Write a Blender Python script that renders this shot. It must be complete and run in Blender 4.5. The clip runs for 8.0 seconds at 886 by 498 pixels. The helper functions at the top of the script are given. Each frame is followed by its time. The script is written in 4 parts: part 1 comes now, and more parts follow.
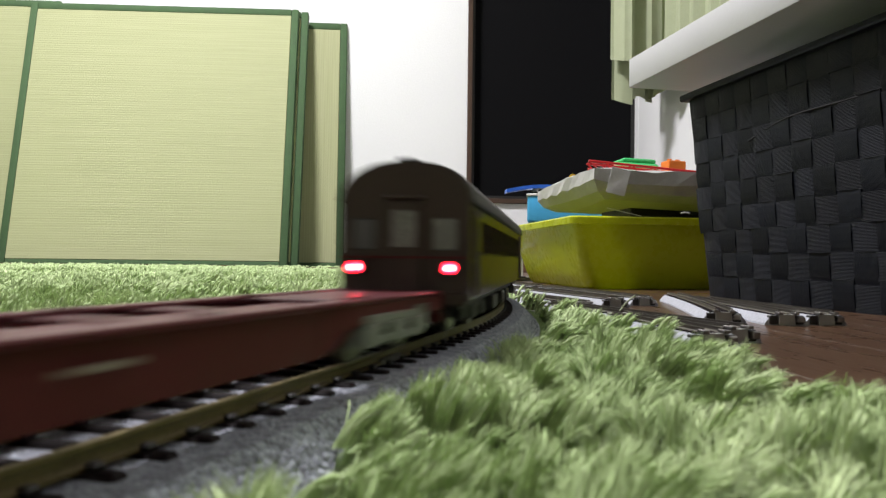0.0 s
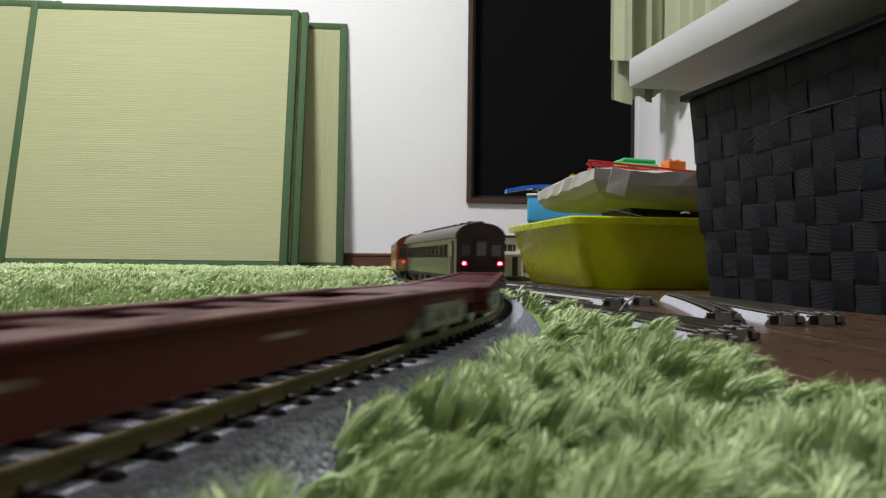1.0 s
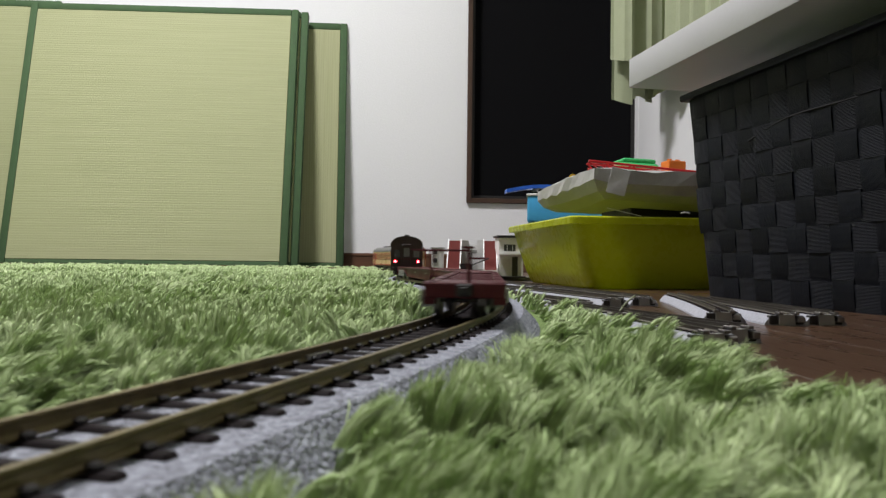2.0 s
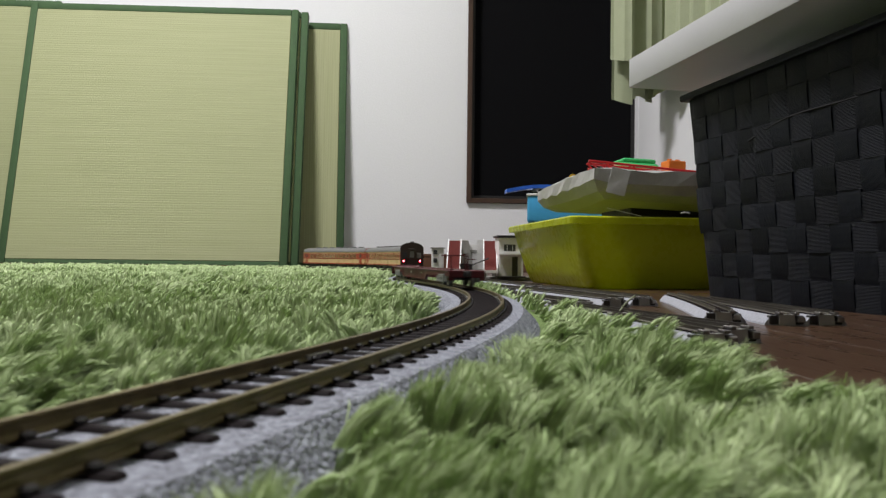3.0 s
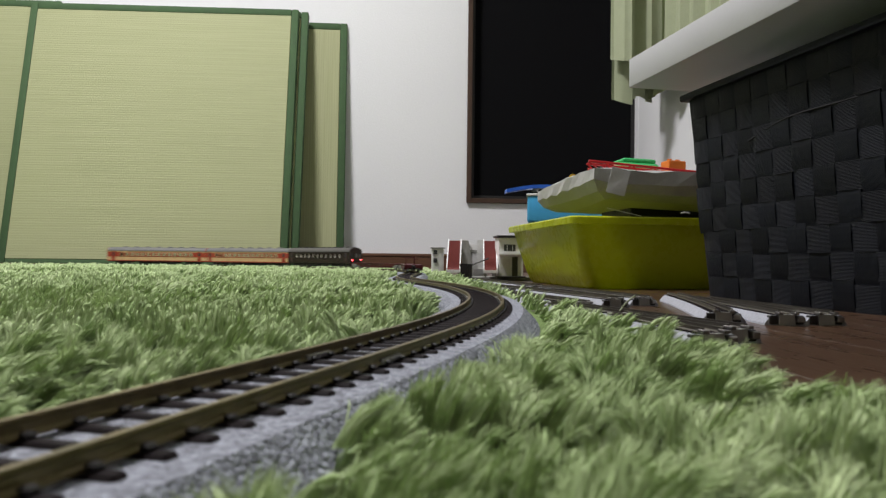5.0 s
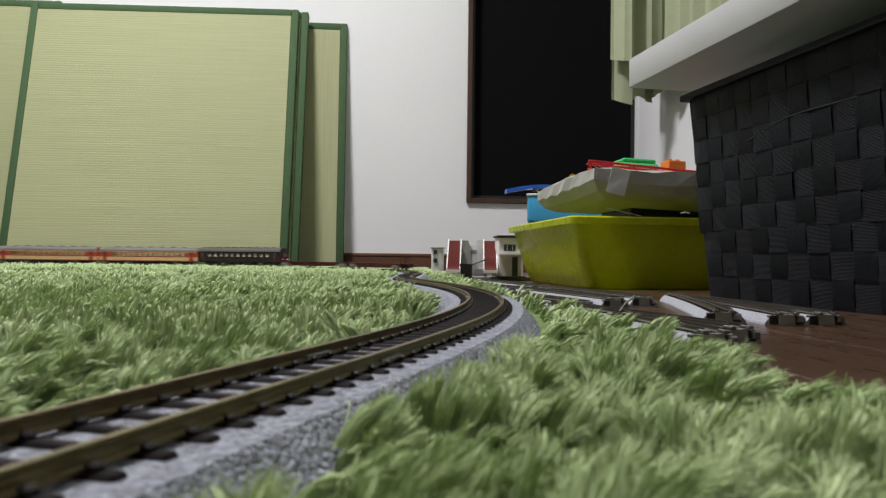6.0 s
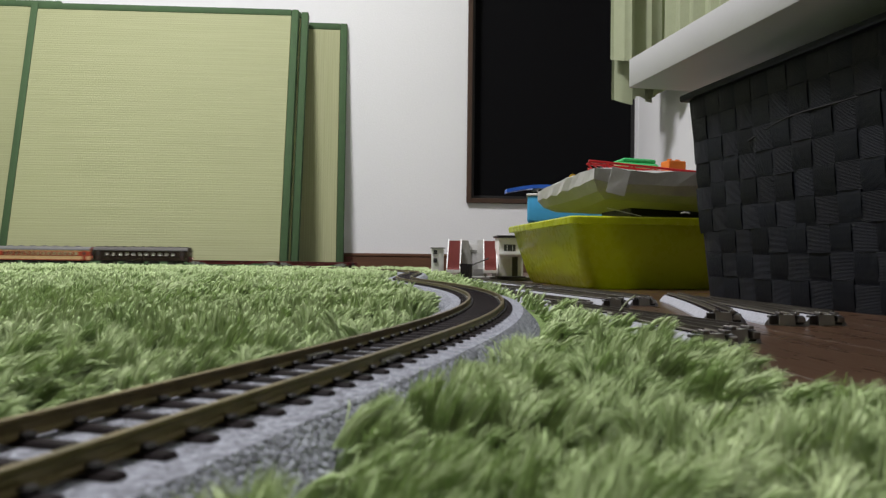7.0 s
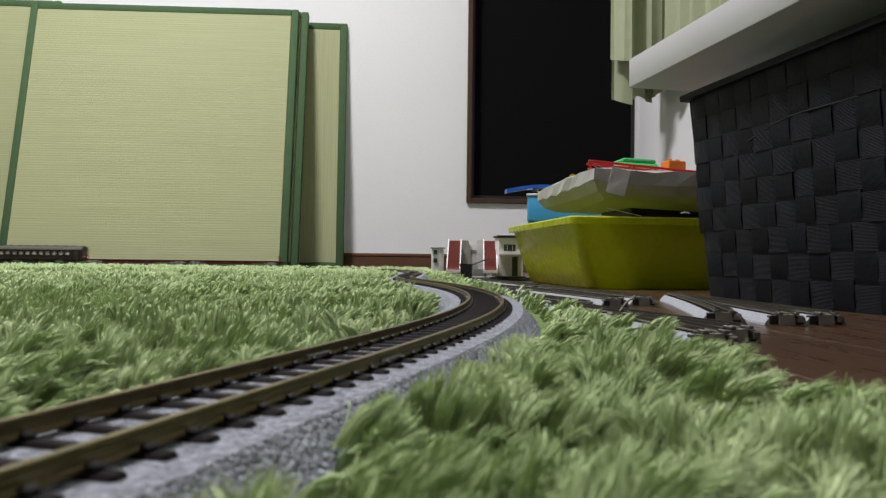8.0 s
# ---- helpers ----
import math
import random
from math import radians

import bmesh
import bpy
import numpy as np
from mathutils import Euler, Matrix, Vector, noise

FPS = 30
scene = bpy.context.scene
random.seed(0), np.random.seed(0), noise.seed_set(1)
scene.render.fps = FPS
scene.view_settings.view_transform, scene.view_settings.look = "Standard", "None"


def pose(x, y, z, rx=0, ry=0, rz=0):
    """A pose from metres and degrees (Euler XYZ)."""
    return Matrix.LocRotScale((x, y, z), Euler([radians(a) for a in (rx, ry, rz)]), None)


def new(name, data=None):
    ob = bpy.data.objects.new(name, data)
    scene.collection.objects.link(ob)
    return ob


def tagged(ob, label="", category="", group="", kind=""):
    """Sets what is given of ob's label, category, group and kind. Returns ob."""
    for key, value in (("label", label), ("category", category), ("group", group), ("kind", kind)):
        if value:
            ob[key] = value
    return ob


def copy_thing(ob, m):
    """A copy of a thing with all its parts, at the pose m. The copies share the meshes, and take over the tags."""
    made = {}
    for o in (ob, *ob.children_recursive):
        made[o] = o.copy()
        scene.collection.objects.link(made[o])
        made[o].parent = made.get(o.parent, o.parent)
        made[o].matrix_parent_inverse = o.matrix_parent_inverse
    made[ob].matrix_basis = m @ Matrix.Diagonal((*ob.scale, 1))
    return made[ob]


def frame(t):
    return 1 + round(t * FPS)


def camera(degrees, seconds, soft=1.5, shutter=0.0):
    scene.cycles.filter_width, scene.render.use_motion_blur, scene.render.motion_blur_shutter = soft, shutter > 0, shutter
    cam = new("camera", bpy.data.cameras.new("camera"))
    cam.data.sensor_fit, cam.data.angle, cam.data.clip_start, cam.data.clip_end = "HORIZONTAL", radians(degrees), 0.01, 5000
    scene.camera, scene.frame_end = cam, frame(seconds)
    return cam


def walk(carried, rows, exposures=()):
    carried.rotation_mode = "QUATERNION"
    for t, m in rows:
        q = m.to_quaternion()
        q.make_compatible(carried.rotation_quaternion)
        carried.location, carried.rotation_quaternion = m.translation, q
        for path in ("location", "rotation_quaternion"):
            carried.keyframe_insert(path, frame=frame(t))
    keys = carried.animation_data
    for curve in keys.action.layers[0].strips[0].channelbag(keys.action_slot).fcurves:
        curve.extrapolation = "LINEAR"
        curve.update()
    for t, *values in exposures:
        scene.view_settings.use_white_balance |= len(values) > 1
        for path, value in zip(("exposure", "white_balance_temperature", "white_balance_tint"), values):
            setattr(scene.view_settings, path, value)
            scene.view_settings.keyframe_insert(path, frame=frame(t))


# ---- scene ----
# a fixed camera, a hand's width above the floor
EYE_Z = 0.036
cam = camera(61.26, 8.0, soft=1.3, shutter=0.9)
CAM = pose(0, 0, EYE_Z, 90.844, 0, 0) @ pose(0, 0, 0, 0, 0, 0.64)
cam.data.dof.use_dof, cam.data.dof.focus_distance, cam.data.dof.aperture_fstop = True, 1.0, 46.0
EXPOSURES = [(0.0, 0.56), (0.3, 0.45), (0.7, 0.27), (1.0, 0.18), (1.5, 0.12), (3.0, -0.02), (8.0, -0.03)]
walk(cam, [(0.0, CAM), (8.0, CAM)], EXPOSURES)

# night outside, one ceiling lamp in the room
world = bpy.data.worlds.new("night")
scene.world = world
world.use_nodes = True
world.node_tree.nodes["Background"].inputs[0].default_value = (0.5, 0.6, 1.0, 1)
world.node_tree.nodes["Background"].inputs[1].default_value = 0.003
LAMP = (-0.86, 1.0, 2.33)
lamp = bpy.data.lights.new("ceiling_lamp_light", "AREA")
lamp.shape, lamp.size, lamp.energy, lamp.color = "DISK", 0.42, 67.5, (1.0, 0.968, 1.0)
lamp_ob = new("ceiling_lamp_light", lamp)
lamp_ob.matrix_world = pose(LAMP[0], LAMP[1], LAMP[2] - 0.075)


# ---------- materials ----------
def mat(name, color, rough=0.6, metal=0.0, vary=0.12, scale=60.0, bump=0.0, bump_scale=None, spec=0.5,
        color2=None, coat=0.0, island=0.0, objvar=0.0, stretch=(1, 1, 1), rough_vary=0.08, emit=0.0, detail_scale=None):
    m = bpy.data.materials.new(name)
    m.use_nodes = True
    nt = m.node_tree
    n, l = nt.nodes, nt.links
    b = n["Principled BSDF"]
    b.inputs["Metallic"].default_value = metal
    b.inputs["Specular IOR Level"].default_value = spec
    b.inputs["Coat Weight"].default_value = coat
    tc = n.new("ShaderNodeTexCoord")
    mp = n.new("ShaderNodeMapping")
    mp.inputs["Scale"].default_value = stretch
    l.new(tc.outputs["Object"], mp.inputs[0])
    big = n.new("ShaderNodeTexNoise")
    big.inputs["Scale"].default_value = scale
    big.inputs["Detail"].default_value = 4
    l.new(mp.outputs[0], big.inputs["Vector"])
    fine = n.new("ShaderNodeTexNoise")
    fine.inputs["Scale"].default_value = detail_scale or scale * 9
    fine.inputs["Detail"].default_value = 3
    l.new(mp.outputs[0], fine.inputs["Vector"])
    mixf = n.new("ShaderNodeMath")
    mixf.operation = "MULTIPLY_ADD"
    mixf.inputs[1].default_value = 0.45
    l.new(fine.outputs["Fac"], mixf.inputs[0])
    half = n.new("ShaderNodeMath")
    half.operation = "MULTIPLY"
    half.inputs[1].default_value = 0.55
    l.new(big.outputs["Fac"], half.inputs[0])
    l.new(half.outputs[0], mixf.inputs[2])
    ramp = n.new("ShaderNodeMapRange")
    ramp.inputs["From Min"].default_value, ramp.inputs["From Max"].default_value = 0.3, 0.7
    l.new(mixf.outputs[0], ramp.inputs[0])
    mix = n.new("ShaderNodeMix")
    mix.data_type = "RGBA"
    c2 = color2 or tuple(min(1, c * (1 + vary)) for c in color)
    c1 = color if color2 else tuple(c * (1 - vary) for c in color)
    mix.inputs["A"].default_value, mix.inputs["B"].default_value = (*c1, 1), (*c2, 1)
    l.new(ramp.outputs[0], mix.inputs["Factor"])
    col = mix.outputs["Result"]
    for amount, kind in ((island, "island"), (objvar, "object")):
        if amount:
            if kind == "island":
                rnd = n.new("ShaderNodeNewGeometry").outputs["Random Per Island"]
            else:
                rnd = n.new("ShaderNodeObjectInfo").outputs["Random"]
            mr = n.new("ShaderNodeMapRange")
            mr.inputs["To Min"].default_value, mr.inputs["To Max"].default_value = 1 - amount, 1 + amount
            l.new(rnd, mr.inputs[0])
            hs = n.new("ShaderNodeHueSaturation")
            l.new(col, hs.inputs["Color"])
            l.new(mr.outputs[0], hs.inputs["Value"])
            col = hs.outputs["Color"]
    l.new(col, b.inputs["Base Color"])
    rr = n.new("ShaderNodeMapRange")
    rr.inputs["To Min"].default_value, rr.inputs["To Max"].default_value = max(0.02, rough - rough_vary), min(1, rough + rough_vary)
    l.new(ramp.outputs[0], rr.inputs[0])
    l.new(rr.outputs[0], b.inputs["Roughness"])
    if bump:
        bn = n.new("ShaderNodeBump")
        bn.inputs["Strength"].default_value = 0.8
        bn.inputs["Distance"].default_value = bump
        if bump_scale:
            t = n.new("ShaderNodeTexNoise")
            t.inputs["Scale"].default_value = bump_scale
            t.inputs["Detail"].default_value = 3
            l.new(mp.outputs[0], t.inputs["Vector"])
            l.new(t.outputs["Fac"], bn.inputs["Height"])
        else:
            l.new(mixf.outputs[0], bn.inputs["Height"])
        l.new(bn.outputs[0], b.inputs["Normal"])
    if emit:
        b.inputs["Emission Color"].default_value = (*color, 1)
        b.inputs["Emission Strength"].default_value = emit
    return m


def glass(name, tint=(0.9, 0.95, 0.95), rough=0.02):
    m = bpy.data.materials.new(name)
    m.use_nodes = True
    b = m.node_tree.nodes["Principled BSDF"]
    b.inputs["Base Color"].default_value = (*tint, 1)
    b.inputs["Transmission Weight"].default_value = 1.0
    b.inputs["Roughness"].default_value = rough
    b.inputs["IOR"].default_value = 1.45
    return m


def waves(m, scale, distance, axis="Z", strength=0.7, tint=0.12, vec_scale=(1, 1, 1)):
    """Adds fine ribs to a material's relief and colour."""
    nt = m.node_tree
    n, l = nt.nodes, nt.links
    b = n["Principled BSDF"]
    tc = n.new("ShaderNodeTexCoord")
    mp = n.new("ShaderNodeMapping")
    mp.inputs["Scale"].default_value = vec_scale
    l.new(tc.outputs["Object"], mp.inputs[0])
    w = n.new("ShaderNodeTexWave")
    w.bands_direction = axis
    w.inputs["Scale"].default_value = scale
    w.inputs["Distortion"].default_value = 0.15
    w.inputs["Detail"].default_value = 1
    w.inputs["Detail Scale"].default_value = 2.0
    l.new(mp.outputs[0], w.inputs["Vector"])
    bn = n.new("ShaderNodeBump")
    bn.inputs["Strength"].default_value, bn.inputs["Distance"].default_value = strength, distance
    l.new(w.outputs["Fac"], bn.inputs["Height"])
    if b.inputs["Normal"].links:
        l.new(b.inputs["Normal"].links[0].from_socket, bn.inputs["Normal"])
    l.new(bn.outputs[0], b.inputs["Normal"])
    old = b.inputs["Base Color"].links[0].from_socket
    hs = n.new("ShaderNodeHueSaturation")
    mr = n.new("ShaderNodeMapRange")
    mr.inputs["To Min"].default_value, mr.inputs["To Max"].default_value = 1 - tint, 1 + tint
    l.new(w.outputs["Fac"], mr.inputs[0])
    l.new(mr.outputs[0], hs.inputs["Value"])
    l.new(old, hs.inputs["Color"])
    l.new(hs.outputs[0], b.inputs["Base Color"])
    return m


M_WALL = mat("white_wallpaper", (0.80, 0.805, 0.825), 0.85, vary=0.02, scale=3, bump=0.0006, bump_scale=260, detail_scale=160)
# for the unseen walls: dark enough to bounce less light into the shadows
M_WALLPLAIN = mat("beige_wallpaper", (0.40, 0.37, 0.32), 0.85, vary=0.03, scale=3)
M_CEIL = mat("ceiling_paper", (0.8, 0.79, 0.76), 0.9, vary=0.02, scale=4)
M_FLOOR = mat("brown_floorboard", (0.050, 0.026, 0.014), 0.30, vary=0.35, scale=9, stretch=(6, 0.5, 1), bump=0.0001, color2=(0.098, 0.052, 0.028), coat=0.15)
M_SKIRT = mat("skirting_wood", (0.11, 0.048, 0.024), 0.5, vary=0.3, scale=12, stretch=(1, 1, 12))
M_WINFRAME = mat("dark_brown_frame", (0.055, 0.028, 0.016), 0.45, vary=0.25, scale=20)
M_PANE = glass("window_glass", (0.75, 0.8, 0.8), 0.01)
M_SCREEN = mat("black_screen", (0.0042, 0.0042, 0.005), 0.9, vary=0.3, scale=400, spec=0.1)
M_NIGHT = mat("night_outside", (0.004, 0.004, 0.005), 0.9)
M_TATAMI = waves(mat("tatami_rush", (0.325, 0.345, 0.18), 0.72, color2=(0.40, 0.415, 0.235), scale=5, stretch=(0.7, 1, 40), detail_scale=9, bump=0.0004, bump_scale=500), 44, 0.0004, "Z", 0.45, 0.028)
M_TATAMI_UPRIGHT = waves(mat("tatami_rush_upright", (0.335, 0.35, 0.185), 0.72, color2=(0.415, 0.425, 0.245), scale=5, stretch=(40, 1, 0.7), detail_scale=9, bump=0.0004, bump_scale=500), 44, 0.0004, "X", 0.45, 0.035)
M_HERI = mat("green_cloth_border", (0.05, 0.10, 0.040), 0.85, vary=0.18, scale=40, bump=0.0004, bump_scale=900)
M_TATAMI_SIDE = waves(mat("tatami_edge", (0.50, 0.49, 0.26), 0.8, vary=0.15, scale=30), 60, 0.0006, "Y", 0.7, 0.1)
M_PILE = mat("green_pile", (0.275, 0.39, 0.155), 0.9, color2=(0.61, 0.715, 0.415), scale=38, detail_scale=230, island=0.18, rough_vary=0.08, spec=0.12)
M_RUGBASE = mat("rug_backing", (0.16, 0.24, 0.07), 0.95, vary=0.3, scale=60, bump=0.004, bump_scale=220)
def grains(name, dark, light, scale):
    """Fine crushed stone: each cell has its own grey."""
    m = mat(name, dark, 0.75, color2=light, scale=scale * 0.25, detail_scale=scale)
    nt = m.node_tree
    n, l = nt.nodes, nt.links
    b = n["Principled BSDF"]
    tc = n.new("ShaderNodeTexCoord")
    v = n.new("ShaderNodeTexVoronoi")
    v.inputs["Scale"].default_value = scale
    l.new(tc.outputs["Object"], v.inputs["Vector"])
    sep = n.new("ShaderNodeSeparateColor")
    l.new(v.outputs["Color"], sep.inputs[0])
    mr = n.new("ShaderNodeMapRange")
    mr.inputs["To Min"].default_value, mr.inputs["To Max"].default_value = 0.5, 1.5
    l.new(sep.outputs[0], mr.inputs[0])
    hs = n.new("ShaderNodeHueSaturation")
    l.new(b.inputs["Base Color"].links[0].from_socket, hs.inputs["Color"])
    l.new(mr.outputs[0], hs.inputs["Value"])
    l.new(hs.outputs[0], b.inputs["Base Color"])
    bn = n.new("ShaderNodeBump")
    bn.inputs["Strength"].default_value, bn.inputs["Distance"].default_value = 1.0, 0.55 / scale
    bn.invert = True
    l.new(v.outputs["Distance"], bn.inputs["Height"])
    l.new(bn.outputs[0], b.inputs["Normal"])
    return m


M_BALLAST = grains("grey_ballast", (0.19, 0.20, 0.24), (0.34, 0.36, 0.42), 1150)
M_BALLASTPALE = mat("pale_ballast", (0.26, 0.27, 0.30), 0.8, color2=(0.52, 0.54, 0.60), scale=500, detail_scale=1500, bump=0.0005, bump_scale=900)
M_RAILGREY = mat("nickel_rail", (0.16, 0.145, 0.125), 0.4, metal=0.8, vary=0.3, scale=160)
M_SLEEPER = mat("dark_sleeper", (0.011, 0.0072, 0.0078), 0.6, spec=0.1, vary=0.4, scale=300, objvar=0.25)
M_RAIL = mat("weathered_brass_rail", (0.16, 0.128, 0.062), 0.42, metal=0.7, vary=0.35, scale=160, rough_vary=0.15)
M_CHAIR = mat("black_rail_chair", (0.012, 0.010, 0.010), 0.45, vary=0.3, scale=400)
M_BROWNPAINT = mat("dark_brown_paint", (0.020, 0.0105, 0.0095), 0.2, vary=0.2, scale=90, spec=0.5, rough_vary=0.03)
M_ENDBROWN = mat("dull_brown_end", (0.034, 0.0165, 0.0145), 0.5, vary=0.25, scale=90)
M_ROOFBROWN = mat("coach_roof_grey", (0.09, 0.085, 0.083), 0.55, vary=0.25, scale=90)
M_ROOFDARK = mat("roof_dark", (0.016, 0.014, 0.013), 0.5, vary=0.3, scale=120)
M_CREAM = mat("cream_paint", (0.62, 0.43, 0.22), 0.3, vary=0.08, scale=80)
M_RED = mat("vermilion_paint", (0.34, 0.05, 0.026), 0.3, vary=0.12, scale=80)
M_ROOFGREY = mat("roof_grey", (0.15, 0.15, 0.148), 0.6, vary=0.2, scale=90)
M_BLACK = mat("black_plastic", (0.012, 0.011, 0.011), 0.5, vary=0.3, scale=150)
M_GLASSDARK = mat("tinted_window", (0.05, 0.052, 0.055), 0.08, vary=0.2, scale=60, spec=0.8)
# pale grey puts reflected and passing light into the end panes' colour
M_GLASSPALE = mat("frosted_window", (0.17, 0.165, 0.17), 0.25, vary=0.2, scale=100)
M_CARGLASS = glass("car_window_glass", (0.88, 0.9, 0.88), 0.03)
# pale to stand in for light seen through the car windows
M_INTERIOR = mat("pale_interior", (0.74, 0.71, 0.64), 0.6, vary=0.1, scale=80)
M_TAIL = mat("red_tail_light", (1.0, 0.006, 0.02), 0.3, emit=14.0)
M_TAILCORE = mat("tail_light_core", (1.0, 0.45, 0.5), 0.3, emit=9.0)
M_TAILDIM = mat("dim_tail_light", (1.0, 0.04, 0.03), 0.3, emit=1.6)
M_FLAT = mat("oxide_red_wagon", (0.070, 0.011, 0.014), 0.5, spec=0.2, color2=(0.100, 0.017, 0.020), scale=70, bump=0.0001, bump_scale=300)
M_DECK = mat("oxide_red_deck", (0.062, 0.010, 0.014), 0.42, spec=0.2, color2=(0.092, 0.019, 0.023), scale=60)
M_BOGIEGREY = mat("grey_green_bogie", (0.20, 0.21, 0.19), 0.6, vary=0.2, scale=120)
M_STEEL = mat("wheel_steel", (0.25, 0.24, 0.23), 0.35, metal=0.9, vary=0.2, scale=200)
M_MARK = mat("pale_marking", (0.30, 0.26, 0.22), 0.6, vary=0.1, scale=100)
M_TUB = mat("lime_plastic", (0.58, 0.655, 0.028), 0.28, vary=0.06, scale=12, bump=0.0002, bump_scale=90, coat=0.1)


def see_through(m, share, color):
    """Thin plastic that lets some daylight or lamplight through."""
    n, l = m.node_tree.nodes, m.node_tree.links
    tr = n.new("ShaderNodeBsdfTranslucent")
    tr.inputs["Color"].default_value = (*color, 1)
    mx = n.new("ShaderNodeMixShader")
    mx.inputs[0].default_value = share
    l.new(n["Principled BSDF"].outputs[0], mx.inputs[1])
    l.new(tr.outputs[0], mx.inputs[2])
    l.new(mx.outputs[0], n["Material Output"].inputs["Surface"])


see_through(M_TUB, 0.3, (0.74, 0.77, 0.04))
M_STRAP = waves(mat("charcoal_strap", (0.0080, 0.0097, 0.0142), 0.5, spec=0.14, vary=0.2, scale=60, objvar=0.28, bump=0.0002, bump_scale=700), 300, 0.00035, "Z", 0.7, 0.10)
M_BASKETIN = mat("basket_lining", (0.008, 0.008, 0.010), 0.8, vary=0.2, scale=50)
M_TABLE = mat("white_board", (0.47, 0.47, 0.49), 0.42, vary=0.03, scale=30, rough_vary=0.01)
M_CURTAIN = mat("pale_green_curtain", (0.36, 0.395, 0.26), 0.85, vary=0.08, scale=30, bump=0.0004, bump_scale=800)
M_FOAM = mat("grey_paper_tray", (0.44, 0.44, 0.43), 0.65, vary=0.08, scale=25, bump=0.002, bump_scale=40)
M_BLUE = mat("light_blue_plastic", (0.06, 0.36, 0.66), 0.4, vary=0.06, scale=30)
M_BLUETOY = mat("blue_toy_plastic", (0.02, 0.12, 0.62), 0.35, vary=0.06, scale=30)
M_REDTOY = mat("red_toy_plastic", (0.72, 0.028, 0.035), 0.35, vary=0.08, scale=40)
M_GREENTOY = mat("green_toy_plastic", (0.03, 0.42, 0.12), 0.3, vary=0.06, scale=40)
M_ORANGETOY = mat("orange_toy_plastic", (0.72, 0.19, 0.02), 0.4, vary=0.08, scale=40)
M_YELLOWTOY = mat("yellow_toy_plastic", (0.75, 0.5, 0.03), 0.4, vary=0.08, scale=40)
M_WHITE = mat("white_plastic", (0.70, 0.69, 0.66), 0.5, vary=0.05, scale=60)
M_STATION = mat("station_cream", (0.80, 0.80, 0.79), 0.6, vary=0.08, scale=80)
M_STAIRRED = mat("stair_red", (0.27, 0.075, 0.07), 0.6, vary=0.15, scale=150)
M_STATIONGREY = mat("station_grey", (0.30, 0.30, 0.28), 0.65, vary=0.1, scale=100)
M_LAMPSHADE = mat("lamp_diffuser", (1.0, 0.96, 0.9), 0.5, emit=3.0)
M_WIRE = mat("pale_cable", (0.6, 0.6, 0.58), 0.5)


# ---------- mesh helpers ----------
def part(name, bm, material, parent=None, label="", smooth=False):
    me = bpy.data.meshes.new(name)
    bmesh.ops.recalc_face_normals(bm, faces=bm.faces)
    bm.to_mesh(me)
    bm.free()
    me.materials.append(material)
    if smooth:
        me.shade_smooth()
        me.set_sharp_from_angle(angle=radians(38))
    ob = new(name, me)
    if parent is not None:
        ob.parent = parent
    if label:
        ob["label"] = label
    return ob


def again(ob, parent, m=None):
    """Another object on the same mesh."""
    o = new(ob.name.split(".")[0], ob.data)
    o.parent = parent
    if m is not None:
        o.matrix_basis = m
    if "label" in ob:
        o["label"] = ob["label"]
    return o


def thing(name, m, label, category, group="", kind=""):
    ob = new(name)
    ob.empty_display_size = 0.01
    ob.matrix_basis = m
    return tagged(ob, label, category, group, kind)


def box(x0, x1, y0, y1, z0, z1, bevel=0.0, seg=2, bm=None):
    own = bm is None
    b = bmesh.new()
    r = bmesh.ops.create_cube(b, size=1.0)
    for v in r["verts"]:
        v.co = Vector(((x0 + x1) / 2 + v.co.x * (x1 - x0), (y0 + y1) / 2 + v.co.y * (y1 - y0), (z0 + z1) / 2 + v.co.z * (z1 - z0)))
    if bevel:
        bmesh.ops.bevel(b, geom=b.edges[:], offset=bevel, segments=seg, profile=0.5, affect="EDGES")
    if own:
        return b
    join(bm, b)
    return bm


def join(bm, other, m=None):
    if m is not None:
        bmesh.ops.transform(other, matrix=m, verts=other.verts)
    table = {v: bm.verts.new(v.co) for v in other.verts}
    for f in other.faces:
        bm.faces.new([table[v] for v in f.verts])
    other.free()
    return bm


def cyl(r, depth, axis="Z", seg=20, at=(0, 0, 0), r2=None, bm=None):
    own = bm is None
    b = bmesh.new()
    bmesh.ops.create_cone(b, cap_ends=True, segments=seg, radius1=r, radius2=r if r2 is None else r2, depth=depth)
    turn = {"X": pose(0, 0, 0, 0, 90, 0), "Y": pose(0, 0, 0, 90, 0, 0), "Z": Matrix()}[axis]
    bmesh.ops.transform(b, matrix=Matrix.Translation(at) @ turn, verts=b.verts)
    if own:
        return b
    return join(bm, b)


def extrude(profile, x0, x1, caps=True, bm=None):
    """A closed outline in y, z drawn along x."""
    b = bmesh.new() if bm is None else bm
    a = [b.verts.new((x0, y, z)) for y, z in profile]
    c = [b.verts.new((x1, y, z)) for y, z in profile]
    k = len(profile)
    for i in range(k):
        b.faces.new((a[i], a[(i + 1) % k], c[(i + 1) % k], c[i]))
    if caps:
        b.faces.new(a)
        b.faces.new(c[::-1])
    return b


